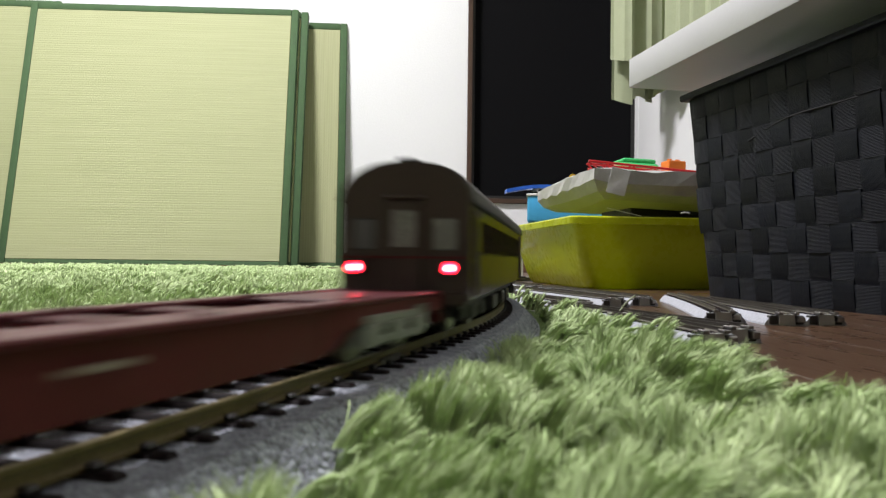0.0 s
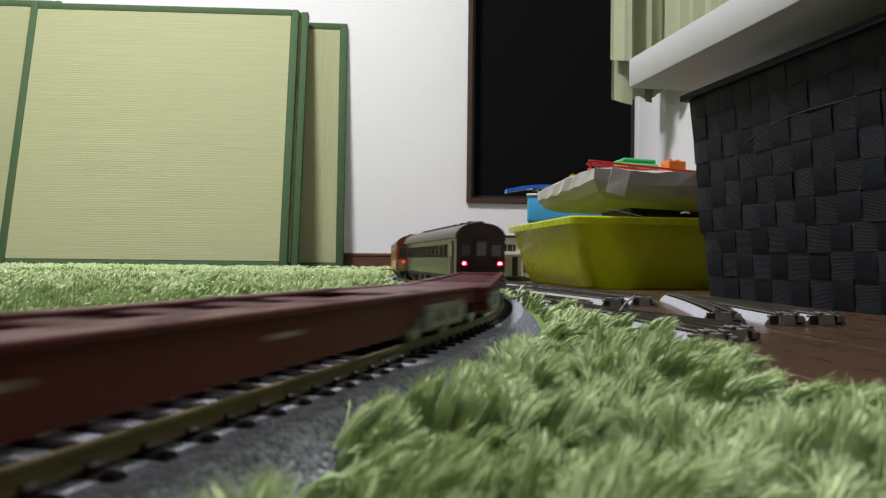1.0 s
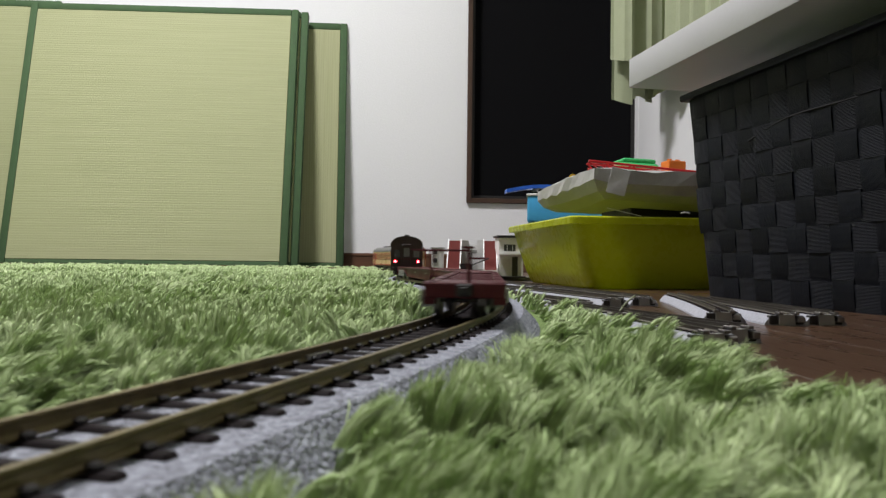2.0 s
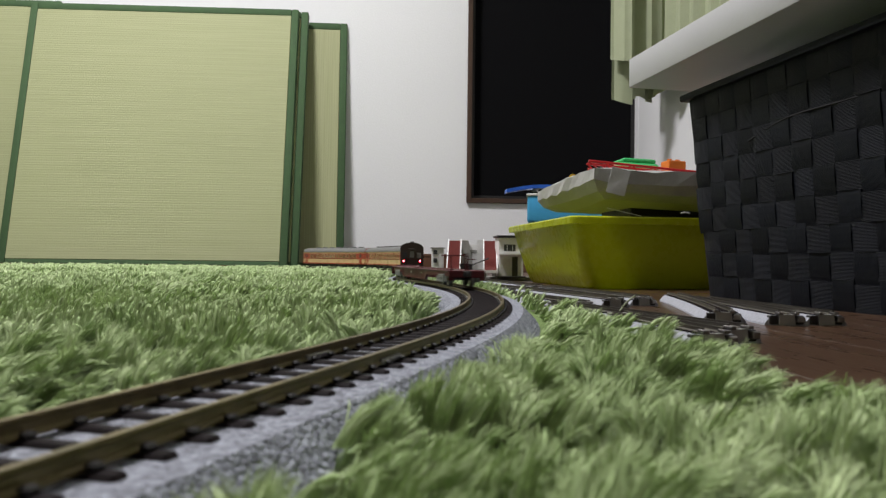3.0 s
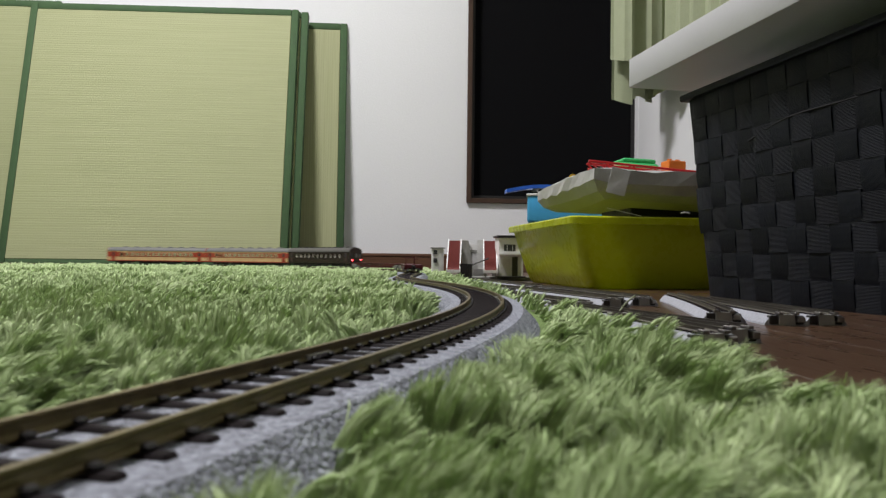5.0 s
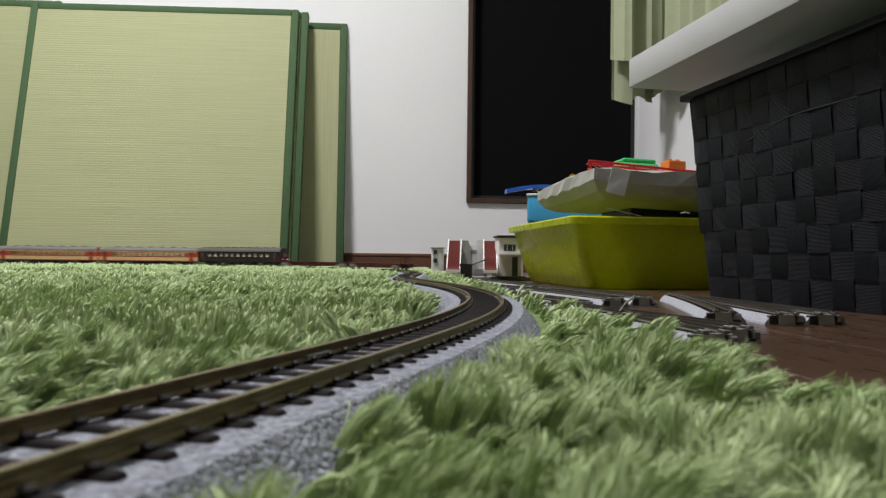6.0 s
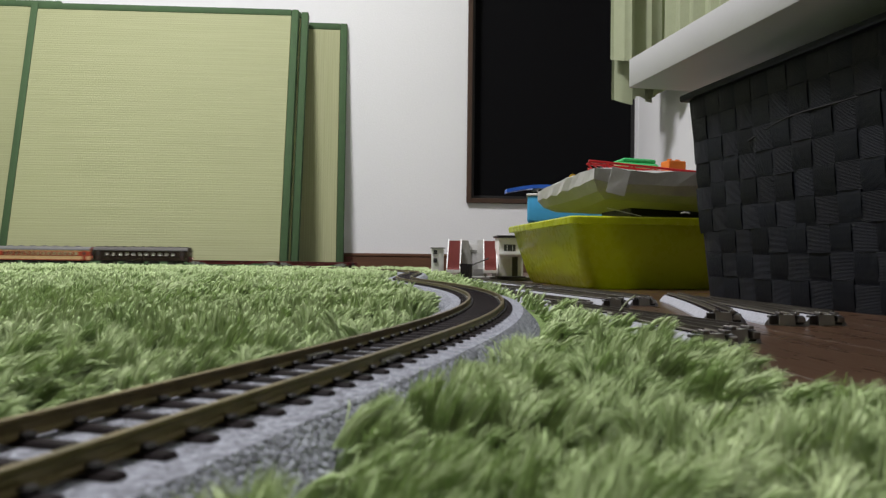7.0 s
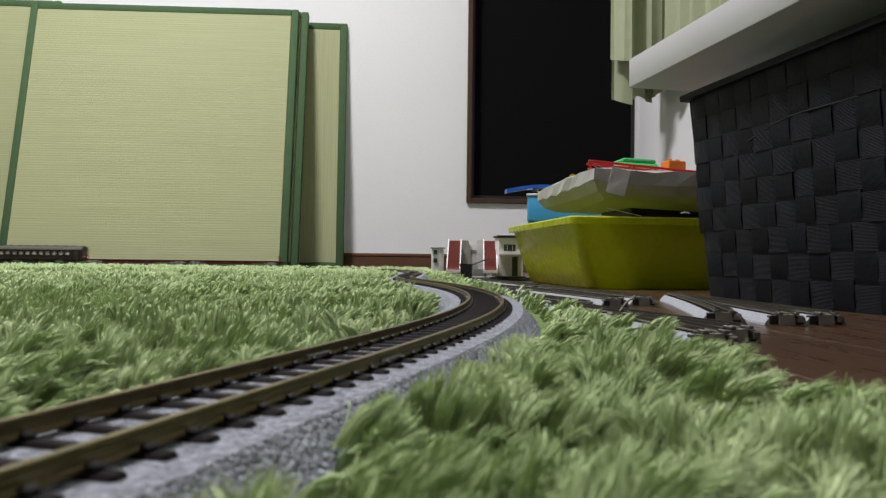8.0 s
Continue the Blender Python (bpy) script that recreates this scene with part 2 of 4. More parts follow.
def tube(points, r, seg=6):
    b = bmesh.new()
    rings = []
    for i, q in enumerate(points):
        q = Vector(q)
        d = (Vector(points[min(i + 1, len(points) - 1)]) - Vector(points[max(i - 1, 0)])).normalized()
        up = Vector((0, 0, 1)) if abs(d.z) < 0.9 else Vector((1, 0, 0))
        s = d.cross(up).normalized()
        u = s.cross(d)
        rings.append([b.verts.new(q + r * (math.cos(a) * s + math.sin(a) * u)) for a in [k * 2 * math.pi / seg for k in range(seg)]])
    for a, c in zip(rings, rings[1:]):
        for k in range(seg):
            b.faces.new((a[k], a[(k + 1) % seg], c[(k + 1) % seg], c[k]))
    b.faces.new(rings[0])
    b.faces.new(rings[-1][::-1])
    return b


# ---------- the room, turned against the view ----------
PHI = radians(4)
E1, E2 = Vector((math.cos(PHI), math.sin(PHI), 0)), Vector((-math.sin(PHI), math.cos(PHI), 0))
ROOM = pose(0, 0, 0, 0, 0, 4)
U0, U1, V0, V1, HIGH = -2.6, 0.795, -1.7, 2.367, 2.42


def build_room():
    # floor of boards along the long side of the room
    tagged(part("floor", box(U0 - 0.1, U1 + 0.1, V0 - 0.1, V1 + 0.1, -0.06, -0.0015), M_BLACK), "dark base under brown floorboards", "floor", kind="structure").matrix_basis = ROOM
    tagged(part("ceiling", box(U0 - 0.1, U1 + 0.1, V0 - 0.1, V1 + 0.1, HIGH, HIGH + 0.08), M_CEIL), "white papered ceiling", "ceiling", kind="structure").matrix_basis = ROOM
    wl, wr, wb, wt = 0.253, U1 - 0.002, 0.233, 2.0
    bm = bmesh.new()
    for q in ((U0 - 0.1, wl, 0, HIGH), (wr, U1, 0, HIGH), (wl, wr, 0, wb), (wl, wr, wt, HIGH)):
        box(q[0], q[1], V1, V1 + 0.1, q[2], q[3], bm=bm)
    tagged(part("wall_back", bm, M_WALL), "white papered wall with a low window", "wall", kind="structure").matrix_basis = ROOM
    tagged(part("wall_right", box(U1, U1 + 0.1, V0, V1 + 0.1, 0, HIGH), M_WALL), "white papered side wall", "wall", kind="structure").matrix_basis = ROOM
    # these two walls are out of view and added to close the room
    tagged(part("wall_left", box(U0 - 0.1, U0, V0, V1, 0, HIGH), M_WALLPLAIN), "unseen plain wall, beige to cut bounced light", "wall", kind="structure").matrix_basis = ROOM
    tagged(part("wall_front", box(U0 - 0.1, U1 + 0.1, V0 - 0.1, V0, 0, HIGH), M_WALLPLAIN), "unseen plain wall, beige to cut bounced light", "wall", kind="structure").matrix_basis = ROOM
    win = thing("window_1", ROOM, "night-black screened window in a brown wooden frame", "window", kind="structure")
    f = 0.015
    bm = bmesh.new()
    for q in ((wl - f, wl, wb - f, wt + f), (wl, wr, wb - f, wb), (wl, wr, wt, wt + f)):
        box(q[0], q[1], V1 - 0.012, V1 + 0.05, q[2], q[3], 0.0015, 1, bm=bm)
    part("window_frame", bm, M_WINFRAME, win)
    bm = bmesh.new()
    s = 0.012
    for q in ((wl, wl + s, wb, wt), (wr - s, wr, wb, wt), (wl + s, wr - s, wb, wb + s), (wl + s, wr - s, wt - s, wt)):
        box(q[0], q[1], V1 + 0.03, V1 + 0.05, q[2], q[3], 0.001, 1, bm=bm)
    part("sash", bm, M_BLACK, win, "black window sash")
    part("insect_screen", box(wl + s, wr - s, V1 + 0.034, V1 + 0.035, wb + s, wt - s), M_SCREEN, win, "black insect screen against the night")
    pane = part("pane", box(wl + s, wr - s, V1 + 0.040, V1 + 0.044, wb + s, wt - s), M_PANE, win, "dark glass pane")
    pane.visible_shadow = False
    tagged(part("backdrop", box(wl - 0.8, wr + 0.8, V1 + 0.6, V1 + 0.62, 0, 2.6), M_NIGHT), "black night outside the window", "backdrop", kind="structure").matrix_basis = ROOM
    bm = box(U0, U1, V1 - 0.009, V1, 0.0, 0.045, 0.001, 1)
    box(U0, U1, V1 - 0.011, V1, 0.045, 0.055, 0.002, 2, bm=bm)
    tagged(part("baseboard", bm, M_SKIRT), "brown wooden skirting board along the wall", "skirting", kind="structure").matrix_basis = ROOM
    bm = box(U1 - 0.009, U1, V0, V1 - 0.011, 0.0, 0.055, 0.001, 1)
    tagged(part("baseboard_side", bm, M_SKIRT), "brown wooden skirting board along the side wall", "skirting", kind="structure").matrix_basis = ROOM
    lamp_thing = thing("ceiling_lamp", pose(LAMP[0], LAMP[1], HIGH), "round white ceiling lamp, switched on", "lamp")
    part("base", cyl(0.26, 0.03, seg=40, at=(0, 0, -0.015)), M_WHITE, lamp_thing)
    part("shade", cyl(0.25, 0.05, seg=40, at=(0, 0, -0.055), r2=0.27), M_LAMPSHADE, lamp_thing, "glowing white diffuser")


def build_floorboards():
    floor_ob = bpy.data.objects["floor"]
    rng = random.Random(4)
    base = box(-0.0371, 0.0371, -0.45, 0.45, -0.0015, 0.0, 0.0002, 1)
    first = None
    u = 0.02
    while u < U1 - 0.04:
        v = V0 + 0.3 + rng.uniform(0, 0.6) - 0.6
        while v < V1:
            if first is None:
                first = part("plank", base, M_FLOOR, floor_ob)
                first.matrix_basis = pose(u, v, 0)
            elif v + 0.45 < V1 and v - 0.45 > V0:
                again(first, floor_ob, pose(u, v, 0))
            v += 0.902
        u += 0.0745


build_room()
build_floorboards()


# ---------- the line of the track: curvature along its length ----------
BEND = [-0.52, -0.35, 1.18, 1.24, 0.78, -1.39, -0.29, 0.43, 1.76, 1.33, 0.77, 1.70, 1.64, 0.98, 0.10, -0.77, -0.66, -0.06]
RAIL_Z = 0.016
S_MIN, S_MAX = -0.75, 3.75
_s = np.linspace(S_MIN, S_MAX, 4501)
_k = np.interp(_s, np.linspace(-0.25, 2.95, 18), BEND)
_k[_s < -0.09] = 1.2
_k[_s > 3.0] = 0.0
_a = np.concatenate([[0], np.cumsum((_k[1:] + _k[:-1]) / 2) * 0.001])
_i0 = int(round(-S_MIN / 0.001))
_a = _a - _a[_i0] + 1.27805
_x = np.cumsum(np.cos(_a)) * 0.001
_y = np.cumsum(np.sin(_a)) * 0.001
_x, _y = _x - _x[_i0] - 0.02635, _y - _y[_i0] + 0.15


def line_at(s):
    """Place and heading of the track's middle, s metres along it."""
    return float(np.interp(s, _s, _x)), float(np.interp(s, _s, _y)), float(np.interp(s, _s, _a))


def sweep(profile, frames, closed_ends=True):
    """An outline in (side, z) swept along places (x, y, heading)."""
    bm = bmesh.new()
    rings = []
    for x, y, a in frames:
        nx, ny = -math.sin(a), math.cos(a)
        rings.append([bm.verts.new((x + nx * o, y + ny * o, z)) for o, z in profile])
    k = len(profile)
    for a, c in zip(rings, rings[1:]):
        for i in range(k):
            bm.faces.new((a[i], a[(i + 1) % k], c[(i + 1) % k], c[i]))
    if closed_ends:
        bm.faces.new(rings[0])
        bm.faces.new(rings[-1][::-1])
    return bm


GAUGE = 0.0088


def rail_profile(side, top):
    c, h = side * GAUGE, 0.0027
    return [(c - 0.0011, top - h), (c + 0.0011, top - h), (c + 0.0011, top - h + 0.0004), (c + 0.0004, top - h + 0.0008),
            (c + 0.0004, top - 0.0009), (c + 0.0007, top - 0.0006), (c + 0.0006, top), (c - 0.0006, top), (c - 0.0007, top - 0.0006),
            (c - 0.0004, top - 0.0009), (c - 0.0004, top - h + 0.0008), (c - 0.0011, top - h + 0.0004)]


def bed_profile(base, top, wide, narrow):
    return [(-wide, base), (wide, base), (wide, base + 0.001), (narrow, top), (-narrow, top), (-wide, base + 0.001)]


def sleeper_mesh():
    """A sleeper with the four chairs that hold the rails."""
    bm = box(-0.0014, 0.0014, -0.0138, 0.0138, -0.0020, 0.0, 0.0005, 1)
    return bm


def chair_mesh():
    bm = bmesh.new()
    for side in (-1, 1):
        for o in (-1, 1):
            c = side * GAUGE + o * 0.0015
            box(-0.0009, 0.0009, c - 0.0008, c + 0.0008, 0.0, 0.0009, 0.0003, 1, bm=bm)
    return bm


def build_track():
    track = thing("railway_track", Matrix(), "curved model railway track on grey ballast, laid over the rug", "track")
    frames = [line_at(s) for s in np.arange(-0.35, 3.7, 0.012)]
    top = RAIL_Z - 0.0027
    part("roadbed", sweep(bed_profile(0.004, top - 0.0007, 0.0265, 0.0188), frames), M_BALLAST, track, "grey ballast roadbed")
    for side in (-1, 1):
        part("rail", sweep(rail_profile(side, RAIL_Z), frames), M_RAIL, track, "brass-brown metal rail", smooth=False)
    # grains of ballast near the camera
    rng = random.Random(11)
    bm = bmesh.new()
    for i in range(12000):
        s = -0.12 + 0.62 * rng.random() ** 1.4
        x, y, a = line_at(s)
        o = rng.uniform(-0.0255, 0.0255)
        z = top - 0.0010 - max(0, abs(o) - 0.0188) * 0.0072 / 0.0077
        r = rng.uniform(0.0002, 0.0005)
        c = Vector((x - math.sin(a) * o, y + math.cos(a) * o, z))
        turn = Euler((rng.uniform(0, 6), rng.uniform(0, 6), 0)).to_matrix()
        v = [bm.verts.new(c + turn @ Vector(q) * r) for q in ((1, 0, 0), (-1, 0.2, 0), (0, 1, 0), (0, -1, 0.1), (0, 0, 1), (0.1, 0, -1))]
        for f in ((0, 2, 4), (2, 1, 4), (1, 3, 4), (3, 0, 4), (2, 0, 5), (1, 2, 5), (3, 1, 5), (0, 3, 5)):
            bm.faces.new([v[k] for k in f])
    tagged(part("gravel", bm, M_BALLAST, track, "fine grey gravel"), kind="stuff")
    # rail joints
    for s in (0.02, 0.30):
        for side in (-1, 1):
            x, y, a = line_at(s)
            j = part("rail_joiner", box(-0.006, 0.006, side * GAUGE - 0.0015, side * GAUGE + 0.0015, top, top + 0.0013, 0.0003, 1), M_STEEL, track, "steel rail joiner")
            j.matrix_basis = pose(x, y, 0, 0, 0, math.degrees(a))
    return track


def build_sleepers(track):
    top = RAIL_Z - 0.0027
    first = chairs = None
    joined = bmesh.new()
    for i in range(420):
        s = -0.14 + i * 0.0087
        if s > 3.6:
            break
        x, y, a = line_at(s)
        m = pose(x, y, top, 0, 0, math.degrees(a))
        if i < 290:
            if first is None:
                first = part("sleeper", sleeper_mesh(), M_SLEEPER, track)
                first.matrix_basis = m
                chairs = part("rail_chair", chair_mesh(), M_CHAIR, first)
            else:
                o = again(first, track, m)
                if i < 150:
                    again(chairs, o)
        else:
            join(joined, sleeper_mesh(), m)
    tagged(part("sleepers", joined, M_SLEEPER, track), kind="stuff")


def loose_track(x, y, heading, length, bend, label):
    """A short section of narrower track lying on the floor, its near end at x, y."""
    ob = thing("track_section", pose(x, y, 0.0, 0, 0, heading), label, "track piece", "loose track sections")
    frames = []
    a, px, py = 0.0, 0.0, 0.0
    for i in range(17):
        frames.append((px, py, a))
        a += bend * length / 16
        px += math.cos(a) * length / 16
        py += math.sin(a) * length / 16
    part("roadbed", sweep([(-0.0128, 0.0), (0.0128, 0.0), (0.0126, 0.0012), (0.0088, 0.0060), (-0.0088, 0.0060), (-0.0126, 0.0012)], frames), M_BALLASTPALE, ob, "pale grey ballast roadbed")
    for side in (-1, 1):
        c = side * 0.0046
        part("rail", sweep([(c - 0.0008, 0.0066), (c + 0.0008, 0.0066), (c + 0.0004, 0.0072), (c + 0.0005, 0.0088), (c - 0.0005, 0.0088), (c - 0.0004, 0.0072)], frames), M_RAILGREY, ob, "nickel-grey rail")
    first = None
    step = 0.0056
    for i in range(int(length / step)):
        s = 0.003 + i * step
        k = min(15, int(s / length * 16))
        f0, f1 = frames[k], frames[k + 1]
        w = s / length * 16 - k
        m = pose(f0[0] + (f1[0] - f0[0]) * w, f0[1] + (f1[1] - f0[1]) * w, 0.0067, 0, 0, math.degrees(f0[2]))
        if first is None:
            first = part("sleeper", box(-0.0014, 0.0014, -0.0084, 0.0084, -0.0009, 0.0, 0.0003, 1), M_SLEEPER, ob)
            first.matrix_basis = m
        else:
            again(first, ob, m)
    for k, (x0, y0, h) in enumerate((frames[0], frames[-1])):
        m = pose(x0, y0, 0, 0, 0, math.degrees(h) + (180 if k == 0 else 0))
        bm = box(-0.004, 0.0006, -0.0100, -0.0050, 0.0006, 0.0058, 0.0004, 1)
        box(-0.004, 0.0006, 0.0048, 0.0098, 0.0006, 0.0058, 0.0004, 1, bm=bm)
        part("end_socket", bm, M_BLACK, ob, "black end socket").matrix_basis = m
        part("end_plate", extrude([(-0.0048, 0.0002), (0.0046, 0.0002), (0.0040, 0.0064), (-0.0044, 0.0064)], -0.003, 0.0016), M_STATIONGREY, ob, "grey moulded end plate").matrix_basis = m
        bm = box(-0.003, 0.0040, 0.0050, 0.0092, 0.0020, 0.0054, 0.0005, 1)
        for side in (-1, 1):
            box(-0.003, 0.0035, side * 0.0046 - 0.0013, side * 0.0046 + 0.0013, 0.0064, 0.0080, 0.0003, 1, bm=bm)
        part("rail_joiner", bm, M_STEEL, ob, "bright rail joiner and plug").matrix_basis = m
    return ob


def build_loose_tracks():
    for row in (
        (0.1335, 0.338, 107, 0.186, 0.0, "straight track section crossing the brown floor"),
        (0.1145, 0.316, 97, 0.10, 0.8, "short turnout leg half under the rug's edge"),
        (0.1700, 0.452, 77, 0.246, 0.35, "curved track section with its pale ballast edge showing"),
        (0.2010, 0.437, 88, 0.186, -0.5, "curved track section at the basket's foot"),
        (0.2260, 0.441, 93, 0.17, 0.2, "short track section touching the basket's foot"),
        (0.1660, 0.616, 101, 0.248, 0.0, "straight track section before the lime tub"),
        (0.1370, 0.593, 103, 0.248, 0.1, "straight track section leading away from the tub"),
        (0.1000, 0.530, 104, 0.248, 0.2, "straight track section along the rug's edge"),
        (0.0800, 0.800, 104, 0.31, 0.1, "straight track section running to the station"),
        (0.1130, 0.880, 101, 0.31, 0.1, "straight track section behind the lime tub"),
    ):
        loose_track(*row)


# ---------- rug ----------
def rug_edge(y):
    return 0.094 - 0.075 * y


def build_rug():
    rug = thing("rug", Matrix(), "green shaggy long-pile rug under the track", "rug")
    bm = bmesh.new()
    pts = [(rug_edge(-0.9), -0.9), (rug_edge(2.03), 2.03), (-2.35, 1.72), (-2.2, -0.9)]
    lo = [bm.verts.new((x, y, 0.0)) for x, y in pts]
    hi = [bm.verts.new((x, y, 0.004)) for x, y in pts]
    bm.faces.new(lo)
    bm.faces.new(hi[::-1])
    for i in range(4):
        bm.faces.new((lo[i], lo[(i + 1) % 4], hi[(i + 1) % 4], hi[i]))
    part("backing", bm, M_RUGBASE, rug, "dark green woven backing")
    rng = np.random.default_rng(7)
    fine = np.linspace(-0.75, 3.74, 1500)
    tx, ty = np.interp(fine, _s, _x), np.interp(fine, _s, _y)
    # zones of the plan: y0, y1, tufts per square metre, sides, rings and radius of a tuft, loose fibres, their half width
    zones = [(0.045, 0.22, 135000, 4, 3, 0.0005, 46, 0.000105), (0.22, 0.42, 118000, 4, 4, 0.0007, 18, 0.00017), (0.42, 0.75, 92000, 3, 3, 0.0008, 7, 0.0003),
             (0.75, 1.2, 76000, 3, 3, 0.0010, 3, 0.00042), (1.2, 2.03, 48000, 3, 3, 0.0016, 0, 0.0)]
    V, F = [], []
    base = 0
    for y0, y1, dens, sides, rings, radius, fuzz, width in zones:
        xl, xr = -0.66 * y1 - 0.05, 0.1
        n = int(dens * (xr - xl) * (y1 - y0))
        x, y = rng.uniform(xl, xr, n), rng.uniform(y0, y1, n)
        keep = (x < rug_edge(y) + rng.normal(0, 0.0015, n)) & (x > -0.63 * y - 0.04) & (x < 0.63 * y + 0.02) & (y < 2.02 + 0.133 * np.minimum(x, 0))
        keep &= x * x + y * y > 0.055 ** 2
        x, y = x[keep], y[keep]
        d = np.full(len(x), 9.0)
        for c in range(0, len(x), 4000):
            q = slice(c, c + 4000)
            d[q] = np.sqrt(((x[q, None] - tx) ** 2 + (y[q, None] - ty) ** 2).min(1))
        keep = d > np.interp(y, [0.08, 0.18, 0.32], [0.0240, 0.0248, 0.0302])
        x, y, d = x[keep], y[keep], d[keep]
        m = len(x)

        def field(scale, seed):
            return np.array([noise.noise((a * scale, b * scale, seed)) for a, b in zip(x, y)])

        # the pile lies flat in some patches and stands up in others; its lay turns slowly
        # tufts cling together in clumps of about a finger's width
        wx, wy = 0.35 * field(130, 0.9), 0.35 * field(130, 4.9)
        cell = np.array([tuple(noise.cell_vector((a * 125 + e, b * 125 + f, 1.5))) for a, b, e, f in zip(x, y, wx, wy)]).reshape(-1, 3) - 0.5
        side = np.clip((x + 0.01) / 0.03, 0, 1) * np.clip((0.75 - y) / 0.3, 0, 1)
        lay = 0.35 - 0.5 * side + (field(5, 0.3) * 2.2 + field(22, 5.1) * 2.0) * (1 - 0.45 * side) + cell[:, 0] * (1.3 + 0.5 * side) + rng.normal(0, 0.42, m)
        flat = np.clip(0.45 + 0.26 * side + (1.2 * field(11, 7.7) + 0.8 * field(36, 1.9)) * (1 - 0.5 * side) + 0.4 * cell[:, 1], 0, 1)
        high = np.clip(0.5 + 0.7 * field(26, 2.2) + 0.8 * field(80, 8.2) + 0.7 * cell[:, 2], 0, 1.1)
        lean = np.clip(0.36 + 0.14 * side + 0.72 * flat + 0.2 * (1 - high) + rng.normal(0, 0.16, m), 0.12, 1.45)
        foot = 0.002 + 0.0066 * np.clip(high + rng.normal(0, 0.1, m), 0, 1.15)
        ln = (0.0068 + 0.0034 * high + rng.normal(0, 0.0011, m)) * np.where(d < 0.034, 0.85, 1.0)
        near = np.clip((0.17 - y) / 0.07, 0, 1) * np.clip((0.055 - d) / 0.02, 0, 1)
        lean, ln = np.minimum(lean + 0.2 * near, 1.45), ln * (1 - 0.1 * near)
        curl = rng.normal(0, 0.32, m)
        rad = radius * rng.uniform(0.8, 1.3, m)
        spin = rng.uniform(0, 6.28, m)

        def spine(k, ox=0.0, oy=0.0, dl=0.0, scale=1.0, da=0.0, dc=0.0, pinch=0.0):
            px, py, pz = x + ox, y + oy, foot
            out = [(px, py, pz, lay)]
            share = (None, None, None, (0.40, 0.35, 0.25), (0.32, 0.30, 0.23, 0.15))[k]
            for j in range(k):
                f = (j + 0.5) / k
                cutlen = ln * scale * share[j]
                a = np.minimum((lean + dl) * (0.45 + 1.1 * f), 1.6)
                h = lay + da + (curl + dc) * f * 1.4
                px, py, pz = px + np.cos(h) * np.sin(a) * cutlen - ox * pinch / k, py + np.sin(h) * np.sin(a) * cutlen - oy * pinch / k, pz + np.cos(a) * cutlen
                out.append((px, py, pz, h))
            return out

        path = spine(rings)
        rows = []
        for j in range(rings):
            px, py, pz, h = path[j]
            f = j / rings
            a = np.minimum(lean * (0.45 + 1.1 * f), 1.6)
            ux, uy, uz = np.cos(h) * np.cos(a), np.sin(h) * np.cos(a), -np.sin(a)
            vx, vy = -np.sin(h), np.cos(h)
            swell = (0.75, 1.0, 1.05, 0.8)[min(3, int(f * 4.01))]
            for q in range(sides):
                g = spin + 2 * math.pi * q / sides + f * 1.5
                c, t = np.cos(g) * rad * swell, np.sin(g) * rad * swell
                rows.append(np.stack([px + ux * c + vx * t, py + uy * c + vy * t, pz + uz * c], 1))
        rows.append(np.stack(path[rings][:3], 1))
        V.append(np.stack(rows, 1).reshape(-1, 3))
        per = rings * sides + 1
        i = base + np.arange(m)[:, None] * per
        for j in range(rings):
            for q in range(sides):
                e = (q + 1) % sides
                if j < rings - 1:
                    F.append(i + np.array([[j * sides + q, j * sides + e, (j + 1) * sides + e, (j + 1) * sides + q]]))
                else:
                    F.append(np.concatenate([i + np.array([[j * sides + q, j * sides + e, per - 1]]), np.full((m, 1), -1)], 1))
        base += m * per
        # fibres of each tuft, loosely gathered towards its tip
        for k in range(fuzz):
            w = rng.uniform(0.7, 1.3, m) * width
            r, g = 0.0013 * np.sqrt(rng.uniform(0, 1, m)), rng.uniform(0, 6.28, m)
            path = spine(3, np.cos(g) * r, np.sin(g) * r, rng.normal(0, 0.10, m), rng.uniform(0.78, 1.08, m), rng.normal(0, 0.2, m), rng.normal(0, 0.35, m), 0.35)
            g = rng.uniform(0, 6.28, m)
            sx, sy = np.cos(g) * w, np.sin(g) * w
            rows = []
            for j, (px, py, pz, h) in enumerate(path):
                f = (1.0, 1.0, 0.95, 0.4)[j]
                rows += [np.stack([px - sx * f, py - sy * f, pz], 1), np.stack([px + sx * f, py + sy * f, pz], 1)]
            V.append(np.stack(rows, 1).reshape(-1, 3))
            i = base + np.arange(m)[:, None] * 8
            F += [i + np.array([[0, 1, 3, 2]]), i + np.array([[2, 3, 5, 4]]), i + np.array([[4, 5, 7, 6]])]
            base += m * 8
    V, F = np.concatenate(V), np.concatenate(F)
    total = np.where(F[:, 3] < 0, 3, 4).astype(np.int32)
    flat = F.ravel()
    flat = flat[flat >= 0]
    me = bpy.data.meshes.new("pile")
    me.vertices.add(len(V))
    me.vertices.foreach_set("co", V.astype(np.float32).ravel())
    me.loops.add(len(flat))
    me.loops.foreach_set("vertex_index", flat.astype(np.int32))
    me.polygons.add(len(F))
    me.polygons.foreach_set("loop_start", np.concatenate([[0], np.cumsum(total)[:-1]]).astype(np.int32))
    me.polygons.foreach_set("loop_total", total)
    me.update(calc_edges=True)
    me.validate()
    me.shade_smooth()
    me.materials.append(M_PILE)
    pile = new("pile", me)
    pile.parent = rug
    tagged(pile, "light and dark green shaggy pile", kind="stuff")
    return rug


